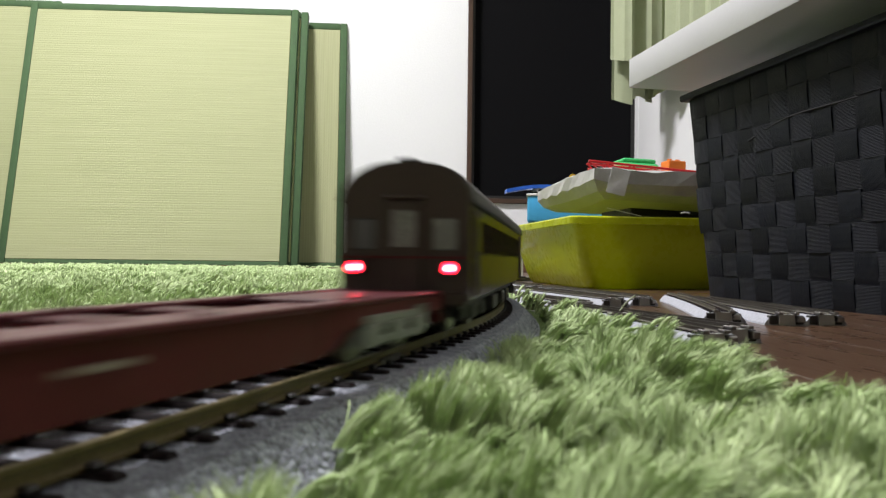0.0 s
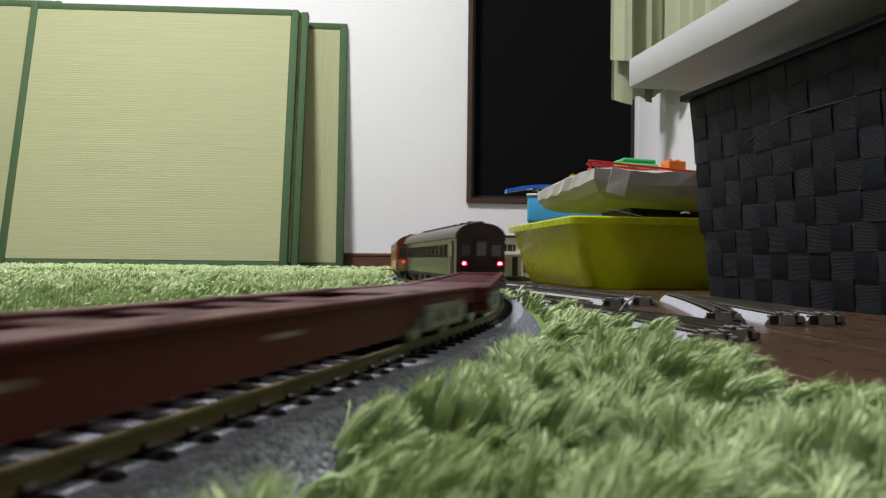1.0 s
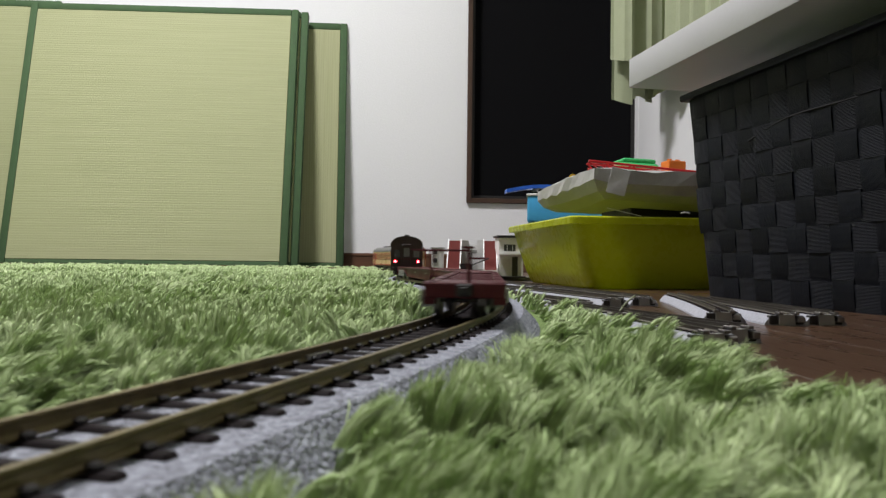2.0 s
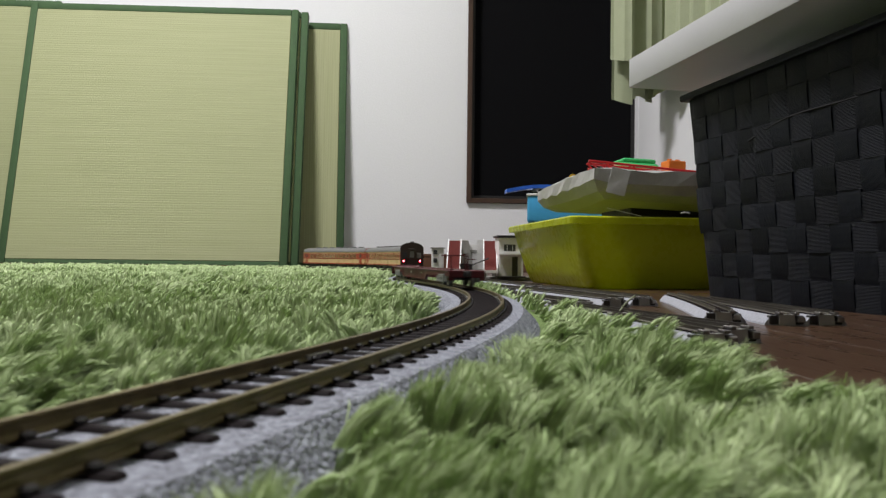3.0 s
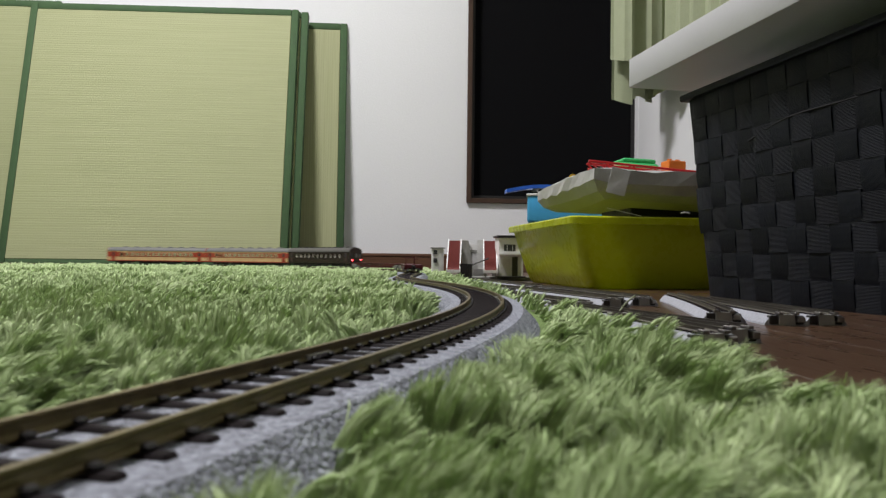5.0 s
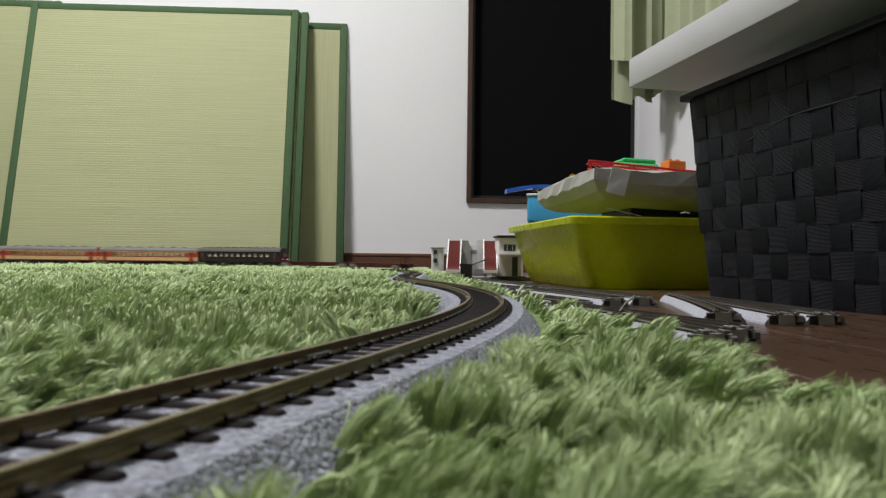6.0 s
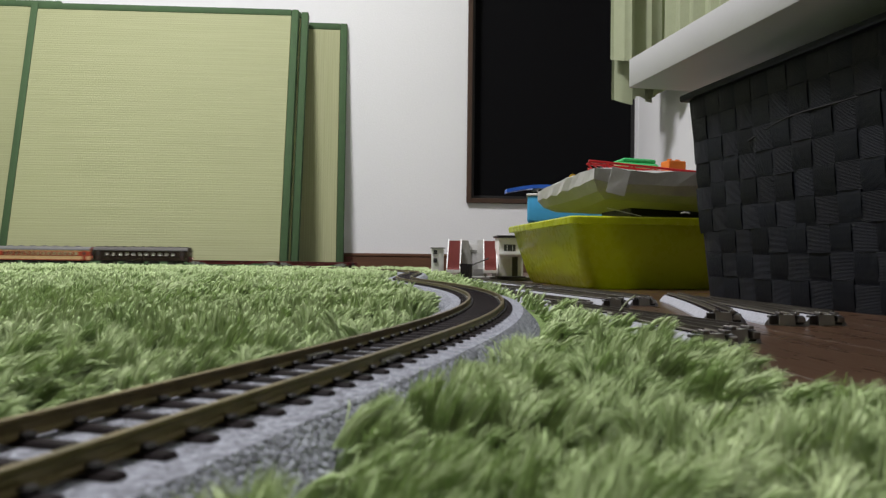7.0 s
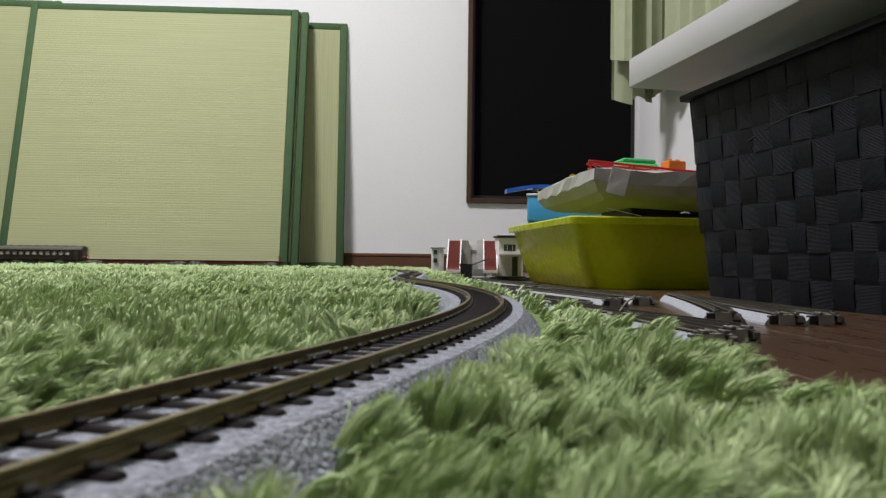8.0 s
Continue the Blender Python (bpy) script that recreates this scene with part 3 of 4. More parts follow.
# ---------- tatami mats leaning on the wall ----------
def tatami(name, m, label, w=0.828, h=0.805, rush=None):
    t, b = 0.026, 0.022
    ob = thing(name, m, label, "tatami mat", "stacked tatami mats")
    part("rush_face", box(-w / 2 + b, w / 2 - b, -t, -0.0012, b, h - b, 0.001, 1), rush or M_TATAMI, ob, "pale green woven rush face")
    part("border", box(-w / 2, -w / 2 + b, -t - 0.001, 0.0, 0, h, 0.004, 2), M_HERI, ob, "dark green cloth border", smooth=True)
    part("border", box(w / 2 - b, w / 2, -t - 0.001, 0.0, 0, h, 0.004, 2), M_HERI, ob, "dark green cloth border", smooth=True)
    part("border", box(-w / 2 + b, w / 2 - b, -t - 0.0008, -0.0002, h - b, h, 0.004, 2), M_HERI, ob, "dark green cloth border", smooth=True)
    part("border", box(-w / 2 + b, w / 2 - b, -t - 0.0008, -0.0002, 0, b, 0.004, 2), M_HERI, ob, "dark green cloth border", smooth=True)
    return ob


def build_tatami():
    tatami("tatami_mat", pose(-0.834, 2.10, 0.0, -12.0, 0, 3.0), "square pale green tatami mat leaning on the wall", 0.792)
    tatami("tatami_mat", pose(-0.816, 2.128, 0.0, -11.7, 0, 3.0), "square tatami mat behind the foremost one", 0.806)
    tatami("tatami_mat", pose(-0.712, 2.275, 0.0, -4.5, 0, 4.0), "square tatami mat set back against the wall", 0.815, 0.776, M_TATAMI_UPRIGHT)
    tatami("tatami_mat", pose(-1.56, 2.115, 0.0, -8.5, 0, 3.0), "square tatami mat partly hidden behind another")


# ---------- things by the side wall ----------
SIDE = 11.2


def basket():
    """A tapered box of woven straps with rim and handle slot; straps are laid over the sides."""
    w, l, h = 0.26, 0.38, 0.206
    ob = thing("storage_basket", pose(0.269, 0.757, 0, 0, 0, SIDE + 0.5), "dark grey basket woven of wide plastic straps", "basket")
    # local: face at x = 0 (faces -x), runs along -y; x to the right
    slope = 0.016 / h
    bm = bmesh.new()
    lo = [(0.0, 0.0), (w, 0.0), (w, -l), (0.0, -l)]
    o = 0.016
    hi = [(-o, o), (w + o, o), (w + o, -l - o), (-o, -l - o)]
    a = [bm.verts.new((x + (0.002 if x < w / 2 else -0.002), y, 0.0)) for x, y in lo]
    c = [bm.verts.new((x + (0.002 if x < w / 2 else -0.002), y, h)) for x, y in hi]
    bm.faces.new(a)
    for i in range(4):
        bm.faces.new((a[i], a[(i + 1) % 4], c[(i + 1) % 4], c[i]))
    part("lining", bm, M_BASKETIN, ob, "black inner lining")
    rim = bmesh.new()
    box(-o - 0.006, -o + 0.006, -l - o - 0.006, o + 0.006, h - 0.004, h + 0.003, 0.002, 2, bm=rim)
    box(w + o - 0.006, w + o + 0.006, -l - o - 0.006, o + 0.006, h - 0.004, h + 0.003, 0.002, 2, bm=rim)
    box(-o + 0.006, w + o - 0.006, o - 0.006, o + 0.006, h - 0.004, h + 0.003, 0.002, 2, bm=rim)
    box(-o + 0.006, w + o - 0.006, -l - o - 0.006, -l - o + 0.006, h - 0.004, h + 0.003, 0.002, 2, bm=rim)
    part("rim", rim, M_STRAP, ob, "folded dark strap rim", smooth=True)
    # woven cells on the two sides that show
    rng = random.Random(3)
    cell = 0.0245
    tilt = math.degrees(math.atan(slope))

    def strip(nx, along):
        b = bmesh.new()
        k = 5
        rows = []
        for i in range(k + 1):
            f = i / k
            bulge = 0.0011 * math.sin(math.pi * f) ** 0.7
            rows.append([b.verts.new((-bulge - 0.0003, (f - 0.5) * nx, -along / 2)), b.verts.new((-bulge - 0.0003, (f - 0.5) * nx, along / 2))])
        for p, q in zip(rows, rows[1:]):
            b.faces.new((p[0], q[0], q[1], p[1]))
        geo = bmesh.ops.extrude_face_region(b, geom=b.faces[:])
        bmesh.ops.translate(b, verts=[v for v in geo["geom"] if isinstance(v, bmesh.types.BMVert)], vec=(0.0012, 0, 0))
        return part("strap", b, M_STRAP, ob)

    flat = strip(cell * 1.16, 0.0221)
    up = strip(0.0226 * 1.16, cell * 0.97)
    proto = [flat, up]
    used = set()

    def lay(k, m):
        if k not in used:
            used.add(k)
            proto[k].matrix_basis = m
        else:
            again(proto[k], ob, m)

    for face in (0, 1):
        span = l if face == 0 else w
        for r in range(9):
            z = 0.0115 + r * 0.0226
            off = -slope * z
            length = span + 2 * slope * z
            n = int(length / cell)
            for c in range(n):
                p = -length / 2 + cell * (c + 0.5) + (length - n * cell) / 2
                over = (r + c) % 2 == 0
                jig = rng.uniform(-1.3, 1.3)
                jz = rng.uniform(-0.0012, 0.0012)
                if face == 0:
                    m = pose(off - rng.uniform(0.0, 0.0008), -l / 2 - p, z + jz, jig * 0.8, tilt * -1.0, jig * 0.8)
                else:
                    m = pose(w / 2 - p, -off + (0.0008 if over else 0.0), z + jz, 0, tilt * -1.0, 0)
                    m = Matrix.Translation(m.translation) @ pose(0, 0, 0, 0, 0, -90) @ pose(0, 0, 0, jig, tilt * -1.0, 0)
                lay(0 if over else 1, m if over else m @ pose(0, 0, 0, 90, 0, 0))
    # a thin black tube draws the shade of a curved slit in the straps
    pts = [(-0.0125 - 0.001 * math.sin(math.pi * i / 12), -0.085 - 0.145 * i / 12, 0.146 + 0.012 * math.sin(math.pi * min(1, i / 6) / 2)) for i in range(13)]
    part("handle", tube(pts, 0.0009, 6), M_BASKETIN, ob, "thin black line drawn for the shade in a slit", smooth=True)
    return ob


def white_table():
    ob = thing("low_table", pose(0.206, 0.835, 0, 0, 0, SIDE), "low white board shelf standing over the basket", "shelf")
    z0, z1 = 0.231, 0.263
    part("top", box(0, 0.62, -1.5, 0.0, z0, z1, 0.0012, 2), M_TABLE, ob, smooth=True)
    for x, y in ((0.55, -0.05), (0.55, -1.45), (0.05, -1.45)):
        part("leg", box(x - 0.02, x + 0.02, y - 0.02, y + 0.02, 0, z0 - 0.0005, 0.003, 2), M_TABLE, ob)
    return ob


def lime_tub():
    ob = thing("storage_tub", pose(0.19, 0.99, 0.0, 0, 0, 8), "lime green plastic storage tub with a flared rim", "tub")
    # local: near corner at origin; runs +x and +y
    lx, ly, h, fl, r = 0.25, 0.30, 0.094, 0.028, 0.012

    def ring(grow, z, rad):
        pts = []
        for cx, cy, a0 in ((lx - rad + grow, ly - rad + grow, 0), (rad - grow, ly - rad + grow, 90), (rad - grow, rad - grow, 180), (lx - rad + grow, rad - grow, 270)):
            for k in range(6):
                a = radians(a0 + 18 * k)
                pts.append((cx + rad * math.cos(a), cy + rad * math.sin(a), z))
        return pts

    def shell(levels):
        bm = bmesh.new()
        rings = [[bm.verts.new(q) for q in ring(g, z, r)] for g, z in levels]
        n = len(rings[0])
        for a, c in zip(rings, rings[1:]):
            for i in range(n):
                bm.faces.new((a[i], a[(i + 1) % n], c[(i + 1) % n], c[i]))
        return bm, rings

    bm, rings = shell([(-0.004, 0.0), (0, 0.004), (0.006, 0.02), (0.016, 0.055), (fl * 0.85, h - 0.008), (fl * 0.85 - 0.0025, h - 0.008), (0.0135, 0.055), (0.0035, 0.02), (-0.006, 0.004)])
    bm.faces.new(rings[0])
    bm.faces.new(rings[-1][::-1])
    part("body", bm, M_TUB, ob, smooth=True)
    bm, rings = shell([(fl * 0.85 + 0.0005, h - 0.009), (fl + 0.003, h - 0.009), (fl + 0.004, h - 0.001), (fl + 0.002, h + 0.001), (fl * 0.85, h), (fl * 0.85 - 0.0022, h - 0.004)])
    part("rim", bm, M_TUB, ob, "rolled lime green rim", smooth=True)
    return ob


def dark_tray_support():
    # added block that carries the tray; its black stands for the gap's shade
    ob = thing("toy_crate", pose(0.225, 1.02, 0.0045, 0, 0, 8), "added black block under the tray, standing in for the shaded gap", "crate")
    part("body", box(0.07, 0.20, 0.09, 0.21, 0.0, 0.100, 0.003, 2), M_BLACK, ob)
    part("lid", box(0.067, 0.203, 0.087, 0.213, 0.1002, 0.1155, 0.003, 2), M_BLACK, ob)


def paper_tray():
    """A creased grey tray full of toys, standing on the added block in the tub."""
    ob = thing("paper_tray", pose(0.193, 0.962, 0.1203, 0, 2.0, 5), "creased grey paper tray lying across the lime tub", "tray")
    rng = random.Random(9)
    lx, ly, h = 0.27, 0.34, 0.036
    bm = bmesh.new()
    nx = 10
    outer = []
    loop = [(lx * i / nx, 0) for i in range(nx)] + [(lx, ly * i / nx) for i in range(nx)] + [(lx * (1 - i / nx), ly) for i in range(nx)] + [(0, ly * (1 - i / nx)) for i in range(nx)]
    for lev, (grow, z) in enumerate(((-0.040, 0.0), (-0.014, h * 0.22), (0.000, h * 0.55), (0.002, h), (-0.001, h + 0.001), (-0.010, h * 0.5), (-0.044, 0.003))):
        row = []
        for k, (x, y) in enumerate(loop):
            cx, cy = lx / 2, ly / 2
            d = Vector((x - cx, y - cy)).normalized()
            rr = random.Random(k * 13 + min(lev, 4))
            g = grow + rr.uniform(-0.0016, 0.0016)
            row.append(bm.verts.new((x + d.x * g, y + d.y * g, max(0.0, z + (rr.uniform(-0.002, 0.0025) if lev > 1 else 0)))))
        outer.append(row)
    n = len(loop)
    for a, c in zip(outer, outer[1:]):
        for i in range(n):
            bm.faces.new((a[i], a[(i + 1) % n], c[(i + 1) % n], c[i]))
    bm.faces.new(outer[0])
    bm.faces.new(outer[-1][::-1])
    part("sheet", bm, M_FOAM, ob, "creased grey paper")
    part("filling", box(0.045, lx - 0.045, 0.045, ly - 0.045, 0.004, h - 0.006, 0.004, 2), M_FOAM, ob, "crumpled paper filling")
    flap = bmesh.new()
    box(-0.0008, 0.0008, -0.012, 0.012, -0.017, 0.017, 0.0003, 1, bm=flap)
    f = part("flap", flap, M_FOAM, ob, "folded corner flap")
    f.matrix_basis = pose(0.030, -0.006, h - 0.016, 12, 0, 75)
    return ob


def toys():
    # red lattice girders of a toy bridge
    def girder(name, m, length, label):
        ob = thing(name, m, label, "toy bridge", "toy bridge girders")
        for z in (0.0, 0.011):
            part("chord", box(0, length, -0.0018, 0.0018, z, z + 0.003, 0.0005, 1), M_REDTOY, ob)
        n = int(length / 0.014)
        for i in range(n):
            x = i * length / n
            d = length / n
            part("brace", tube([(x + 0.001, 0, 0.002), (x + d - 0.001, 0, 0.012)] if i % 2 else [(x + 0.001, 0, 0.012), (x + d - 0.001, 0, 0.002)], 0.0011, 5), M_REDTOY, ob)
        return ob
    girder("toy_girder", pose(0.190, 0.985, 0.1565, 0, 4.5, 5), 0.22, "red plastic lattice girder of a toy bridge")
    girder("toy_girder", pose(0.196, 1.03, 0.1585, 0, 4.0, 8), 0.22, "red plastic lattice girder lying in the tray")
    g = thing("toy_block", pose(0.294, 1.16, 0.157, 0, 2, 8), "green plastic toy block with sloping end", "toy block")
    part("body", box(-0.032, 0.030, -0.03, 0.03, 0, 0.030, 0.006, 4), M_GREENTOY, g, smooth=True)
    part("lid", box(-0.026, 0.026, -0.024, 0.024, 0.0300, 0.037, 0.003, 3), M_GREENTOY, g, smooth=True)
    o = thing("toy_brick", pose(0.322, 1.05, 0.159, 0, 2, 12), "orange plastic toy brick with round holes", "toy brick")
    part("body", box(-0.013, 0.013, -0.012, 0.012, 0, 0.019, 0.0015, 2), M_ORANGETOY, o)
    for k in (-1, 1):
        part("stud", cyl(0.0035, 0.003, "Z", 12, (k * 0.006, 0, 0.0203)), M_ORANGETOY, o)
    b = thing("toy_beam", pose(0.300, 1.06, 0.1548, 0, 2, 8), "orange plastic toy beam", "toy brick")
    part("body", box(-0.022, 0.004, -0.004, 0.004, 0, 0.006, 0.001, 1), M_ORANGETOY, b)
    yb = thing("toy_roller", pose(0.186, 1.08, 0.1535, 0, 0, 0), "small yellow toy wheel", "toy")
    part("wheel", cyl(0.0045, 0.006, "Y", 16, (0, 0, 0.0045)), M_YELLOWTOY, yb)
    part("hub", cyl(0.002, 0.009, "Y", 10, (0, 0, 0.0045)), M_WHITE, yb)
    # light blue box with pale lid and a blue toy rail on it
    bx = thing("blue_box", pose(0.168, 1.50, 0.1135, 0, 0, -8), "light blue plastic box with a pale rim", "box")
    part("body", box(0.0, 0.24, 0.0, 0.16, 0, 0.053, 0.005, 3), M_BLUE, bx, smooth=True)
    part("lid", box(-0.002, 0.242, -0.002, 0.162, 0.0532, 0.058, 0.002, 2), M_WHITE, bx, "pale plastic lid", smooth=True)
    cb = thing("carton", pose(0.205, 1.50, 0.0, 0, 0, -8), "white carton under the blue box", "carton")
    part("body", box(0.0, 0.22, 0.01, 0.17, 0, 0.112, 0.002, 1), M_WHITE, cb)
    part("flap", box(-0.012, 0.22, -0.004, 0.17, 0.1122, 0.1134, 0.0004, 1), M_WHITE, cb)
    rail = thing("toy_rail", pose(0.126, 1.515, 0.1735, 0, 0, 2), "curved blue plastic toy rail", "toy rail")
    pts = [(0.009 * i, 0.0, -0.0008 + 0.010 * math.sin(math.pi * 0.5 * min(1, i / 8))) for i in range(13)]
    bm = bmesh.new()
    rows = []
    for x, y, z in pts:
        rows.append([bm.verts.new((x, -0.018, z)), bm.verts.new((x, 0.018, z)), bm.verts.new((x, 0.018, z + 0.007)), bm.verts.new((x, -0.018, z + 0.007))])
    for a, c in zip(rows, rows[1:]):
        for i in range(4):
            bm.faces.new((a[i], a[(i + 1) % 4], c[(i + 1) % 4], c[i]))
    bm.faces.new(rows[0])
    bm.faces.new(rows[-1][::-1])
    part("rail", bm, M_BLUETOY, rail)
    gr = thing("toy_vehicle", pose(0.200, 1.515, 0.1717, 0, 0, 20), "small grey toy vehicle on the box lid", "toy")
    part("body", box(-0.017, 0.017, -0.01, 0.01, 0.004, 0.017, 0.002, 2), M_STATIONGREY, gr)
    for x in (-0.01, 0.01):
        part("wheel", cyl(0.0045, 0.022, "Y", 14, (x, 0, 0.0045)), M_BLACK, gr)
    wire = thing("cable", pose(0, 0, 0), "thin white cable hanging over the tub's rim", "cable")
    part("strand", tube([(0.215 + 0.006 * i, 0.985 - 0.002 * i, 0.107 - 0.0016 * i) for i in range(8)], 0.0008), M_WIRE, wire)
    part("strand", tube([(0.288 + 0.004 * i, 0.905 + 0.008 * i, 0.0958 + 0.0012 * i * (1 - 0.08 * i)) for i in range(8)], 0.0011), M_WIRE, wire)


def curtain():
    ob = thing("curtain", ROOM, "pale green pleated curtain at the side window", "curtain")

    def sheet(plan, z0, z1, amp, n, name, seed, label, rise=0.0):
        """A pleated cloth hung along a line of the plan."""
        rng = random.Random(seed)
        bm = bmesh.new()
        seg = [(Vector(a), Vector(b)) for a, b in zip(plan, plan[1:])]
        total = sum((b - a).length for a, b in seg)
        cols, m = [], 120
        ph = [rng.uniform(-0.6, 0.6) for _ in range(n + 2)]
        for i in range(m + 1):
            f = i / m
            left = f * total
            for a, b in seg:
                if left <= (b - a).length + 1e-6:
                    break
                left -= (b - a).length
            d = (b - a).normalized()
            q = a + d * left
            side = Vector((-d.y, d.x))
            w = math.sin(f * n * 2 * math.pi + 1.0 + 0.8 * math.sin(f * 9 + ph[0]))
            w += 0.3 * math.sin(f * n * 5.3 * math.pi + ph[1])
            row = []
            up = rise * min(1.0, max(0.0, f - 0.045) / 0.05)
            for z in (z0 + up + 0.006 * w, z0 + up + 0.012, z0 + 0.16, z0 + 0.4, z1):
                k = amp * (0.75 + 0.5 * (z1 - z) / (z1 - z0)) * (0.9 if z < z0 + 0.01 else 1.0)
                row.append(bm.verts.new((q.x + side.x * k * w, q.y + side.y * k * w, z)))
            cols.append(row)
        for a, c in zip(cols, cols[1:]):
            for i in range(4):
                bm.faces.new((a[i], a[i + 1], c[i + 1], c[i]))
        geo = bmesh.ops.extrude_face_region(bm, geom=bm.faces[:])
        bmesh.ops.translate(bm, verts=[v for v in geo["geom"] if isinstance(v, bmesh.types.BMVert)], vec=(0.0015, 0.0015, 0))
        return part(name, bm, M_CURTAIN, ob, label, smooth=True)

    # room coordinates: from the window corner to the side wall, then along it
    sheet([(0.592, 1.965), (0.68, 1.975), (0.735, 1.95), (0.745, 1.1)], 0.578, 1.95, 0.017, 13, "front_drape", 2, "pale green outer drape")
    sheet([(0.603, 1.995), (0.68, 2.03), (0.742, 2.14), (0.748, 1.1)], 0.474, 1.95, 0.010, 15, "lining", 5, "pale green inner lining", 0.035)
    part("rod", cyl(0.012, 1.0, "Y", 16, (U1 - 0.04, 1.55, 1.95)), M_WINFRAME, ob)
    for v in (1.2, 1.95):
        part("bracket", box(U1 - 0.04, U1, v - 0.01, v + 0.01, 1.94, 1.96), M_WINFRAME, ob)


def station():
    """Model footbridge with two red stairs, and a two-storey station house."""
    br = thing("model_footbridge", pose(0.0, 1.36, 0.0, 0, 0, -2.5), "model station footbridge with two red stairs", "model bridge")

    def flight(x):
        w, z0, z1, y0, y1 = 0.021, 0.020, 0.073, -0.03, 0.06
        n = 14
        outline = []
        for i in range(n):
            outline += [(y0 + (y1 - y0) * i / n, z0 + (z1 - z0) * i / n), (y0 + (y1 - y0) * i / n, z0 + (z1 - z0) * (i + 1) / n)]
        outline += [(y1, z1), (y1, z1 - 0.006), (y0, z0 - 0.004)]
        bm = extrude(outline, x - w / 2, x + w / 2)
        part("stair", bm, M_STAIRRED, br, "dull red stair flight")
        for side in (-1, 1):
            xs = x + side * (w / 2 + 0.0012)
            bm = bmesh.new()
            a = [(xs - 0.001, y0, z0 - 0.006), (xs - 0.001, y1, z1 - 0.006), (xs - 0.001, y1, z1 + 0.003), (xs - 0.001, y0, z0 + 0.003)]
            va = [bm.verts.new(q) for q in a]
            vb = [bm.verts.new((q[0] + 0.002, q[1], q[2])) for q in a]
            bm.faces.new(va)
            bm.faces.new(vb[::-1])
            for i in range(4):
                bm.faces.new((va[i], va[(i + 1) % 4], vb[(i + 1) % 4], vb[i]))
            part("parapet", bm, M_STATION, br, "cream stair parapet")
        part("landing", box(x - w / 2 - 0.002, x + w / 2 + 0.002, y0 - 0.012, y0, z0 - 0.006, z0 - 0.001), M_STATION, br)
        for side in (-1, 1):
            part("pier", box(x + side * 0.009 - 0.0015, x + side * 0.009 + 0.0015, y0 - 0.009, y0 - 0.005, 0, z0 - 0.006), M_STATIONGREY, br)
            part("pier", box(x + side * 0.009 - 0.002, x + side * 0.009 + 0.002, y1 - 0.005, y1, 0, z1 - 0.007), M_STATIONGREY, br)

    flight(0.020)
    flight(0.086)
    # sloping wall beside the first flight, and the hall behind the deck
    bm = bmesh.new()
    va = [bm.verts.new(q) for q in ((0.0335, 0.040, 0.0), (0.0560, 0.040, 0.0), (0.0540, 0.040, 0.030), (0.0460, 0.040, 0.073), (0.0335, 0.040, 0.073))]
    vb = [bm.verts.new((v.co.x, v.co.y + 0.002, v.co.z)) for v in va]
    bm.faces.new(va)
    bm.faces.new(vb[::-1])
    for i in range(5):
        bm.faces.new((va[i], va[(i + 1) % 5], vb[(i + 1) % 5], vb[i]))
    part("side_wall", bm, M_STATIONGREY, br, "grey sloping stair wall")
    hall = part("hall", box(0.036, 0.082, 0.094, 0.120, 0.0, 0.061, 0.0006, 1), M_STATION, br, "white hall behind the bridge deck")
    part("sign", box(0.047, 0.066, 0.0930, 0.0937, 0.0525, 0.0580), M_STATIONGREY, hall, "grey sign board")
    part("deck", box(0.005, 0.10, 0.0605, 0.085, 0.050, 0.056, 0.001, 1), M_STATIONGREY, br)
    for y in (0.062, 0.083):
        part("wall_panel", box(0.033, 0.073, y - 0.001, y + 0.001, 0.056, 0.066), M_STATION, br)
    for y in (0.0625, 0.083):
        part("tower_side", box(0.034, 0.046, y - 0.012, y + 0.001, 0.020, 0.074), M_STATION, br)
        part("tower_side", box(0.062, 0.073, y - 0.012, y + 0.001, 0.020, 0.074), M_STATION, br)
        break
    for x in (0.012, 0.05, 0.094):
        part("pier", box(x - 0.003, x + 0.003, 0.070, 0.078, 0, 0.05), M_STATIONGREY, br)
    bx = thing("model_booth", pose(-0.012, 1.43, 0.0, 0, 0, 4), "small cream model platform booth", "model building")
    part("wall", box(-0.009, 0.014, 0, 0.02, 0, 0.058, 0.0008, 1), M_STATION, bx)
    for z in (0.031, 0.047):
        part("window", box(-0.006, 0.001, -0.0012, -0.0002, z, z + 0.008), M_GLASSDARK, bx)
    part("roof", box(-0.011, 0.016, -0.002, 0.022, 0.0582, 0.060), M_STATIONGREY, bx)
    pl = thing("model_platform", pose(0.0, 1.36, 0.0, 0, 0, 4), "low grey model station platform", "model platform")
    part("slab", box(0.032, 0.18, 0.0, 0.058, 0, 0.006, 0.0008, 1), M_STATIONGREY, pl)
    hs = thing("station_house", pose(0.1, 1.34, 0.0, 0, 0, 4), "two-storey cream model station house with flat dark roof", "model building")
    part("wall", box(0.0, 0.042, 0.0, 0.05, 0.0061, 0.0775, 0.0006, 1), M_STATION, hs)
    part("roof", box(-0.003, 0.045, -0.004, 0.053, 0.0777, 0.0815, 0.0008, 1), M_ROOFDARK, hs, "flat dark roof")
    for x in (0.0105, 0.0205):
        wd = part("window", box(x, x + 0.0085, -0.0012, -0.0002, 0.054, 0.064), M_GLASSDARK, hs)
        part("frame", box(x - 0.001, x + 0.0095, -0.0008, -0.0001, 0.053, 0.065), M_BLACK, wd)
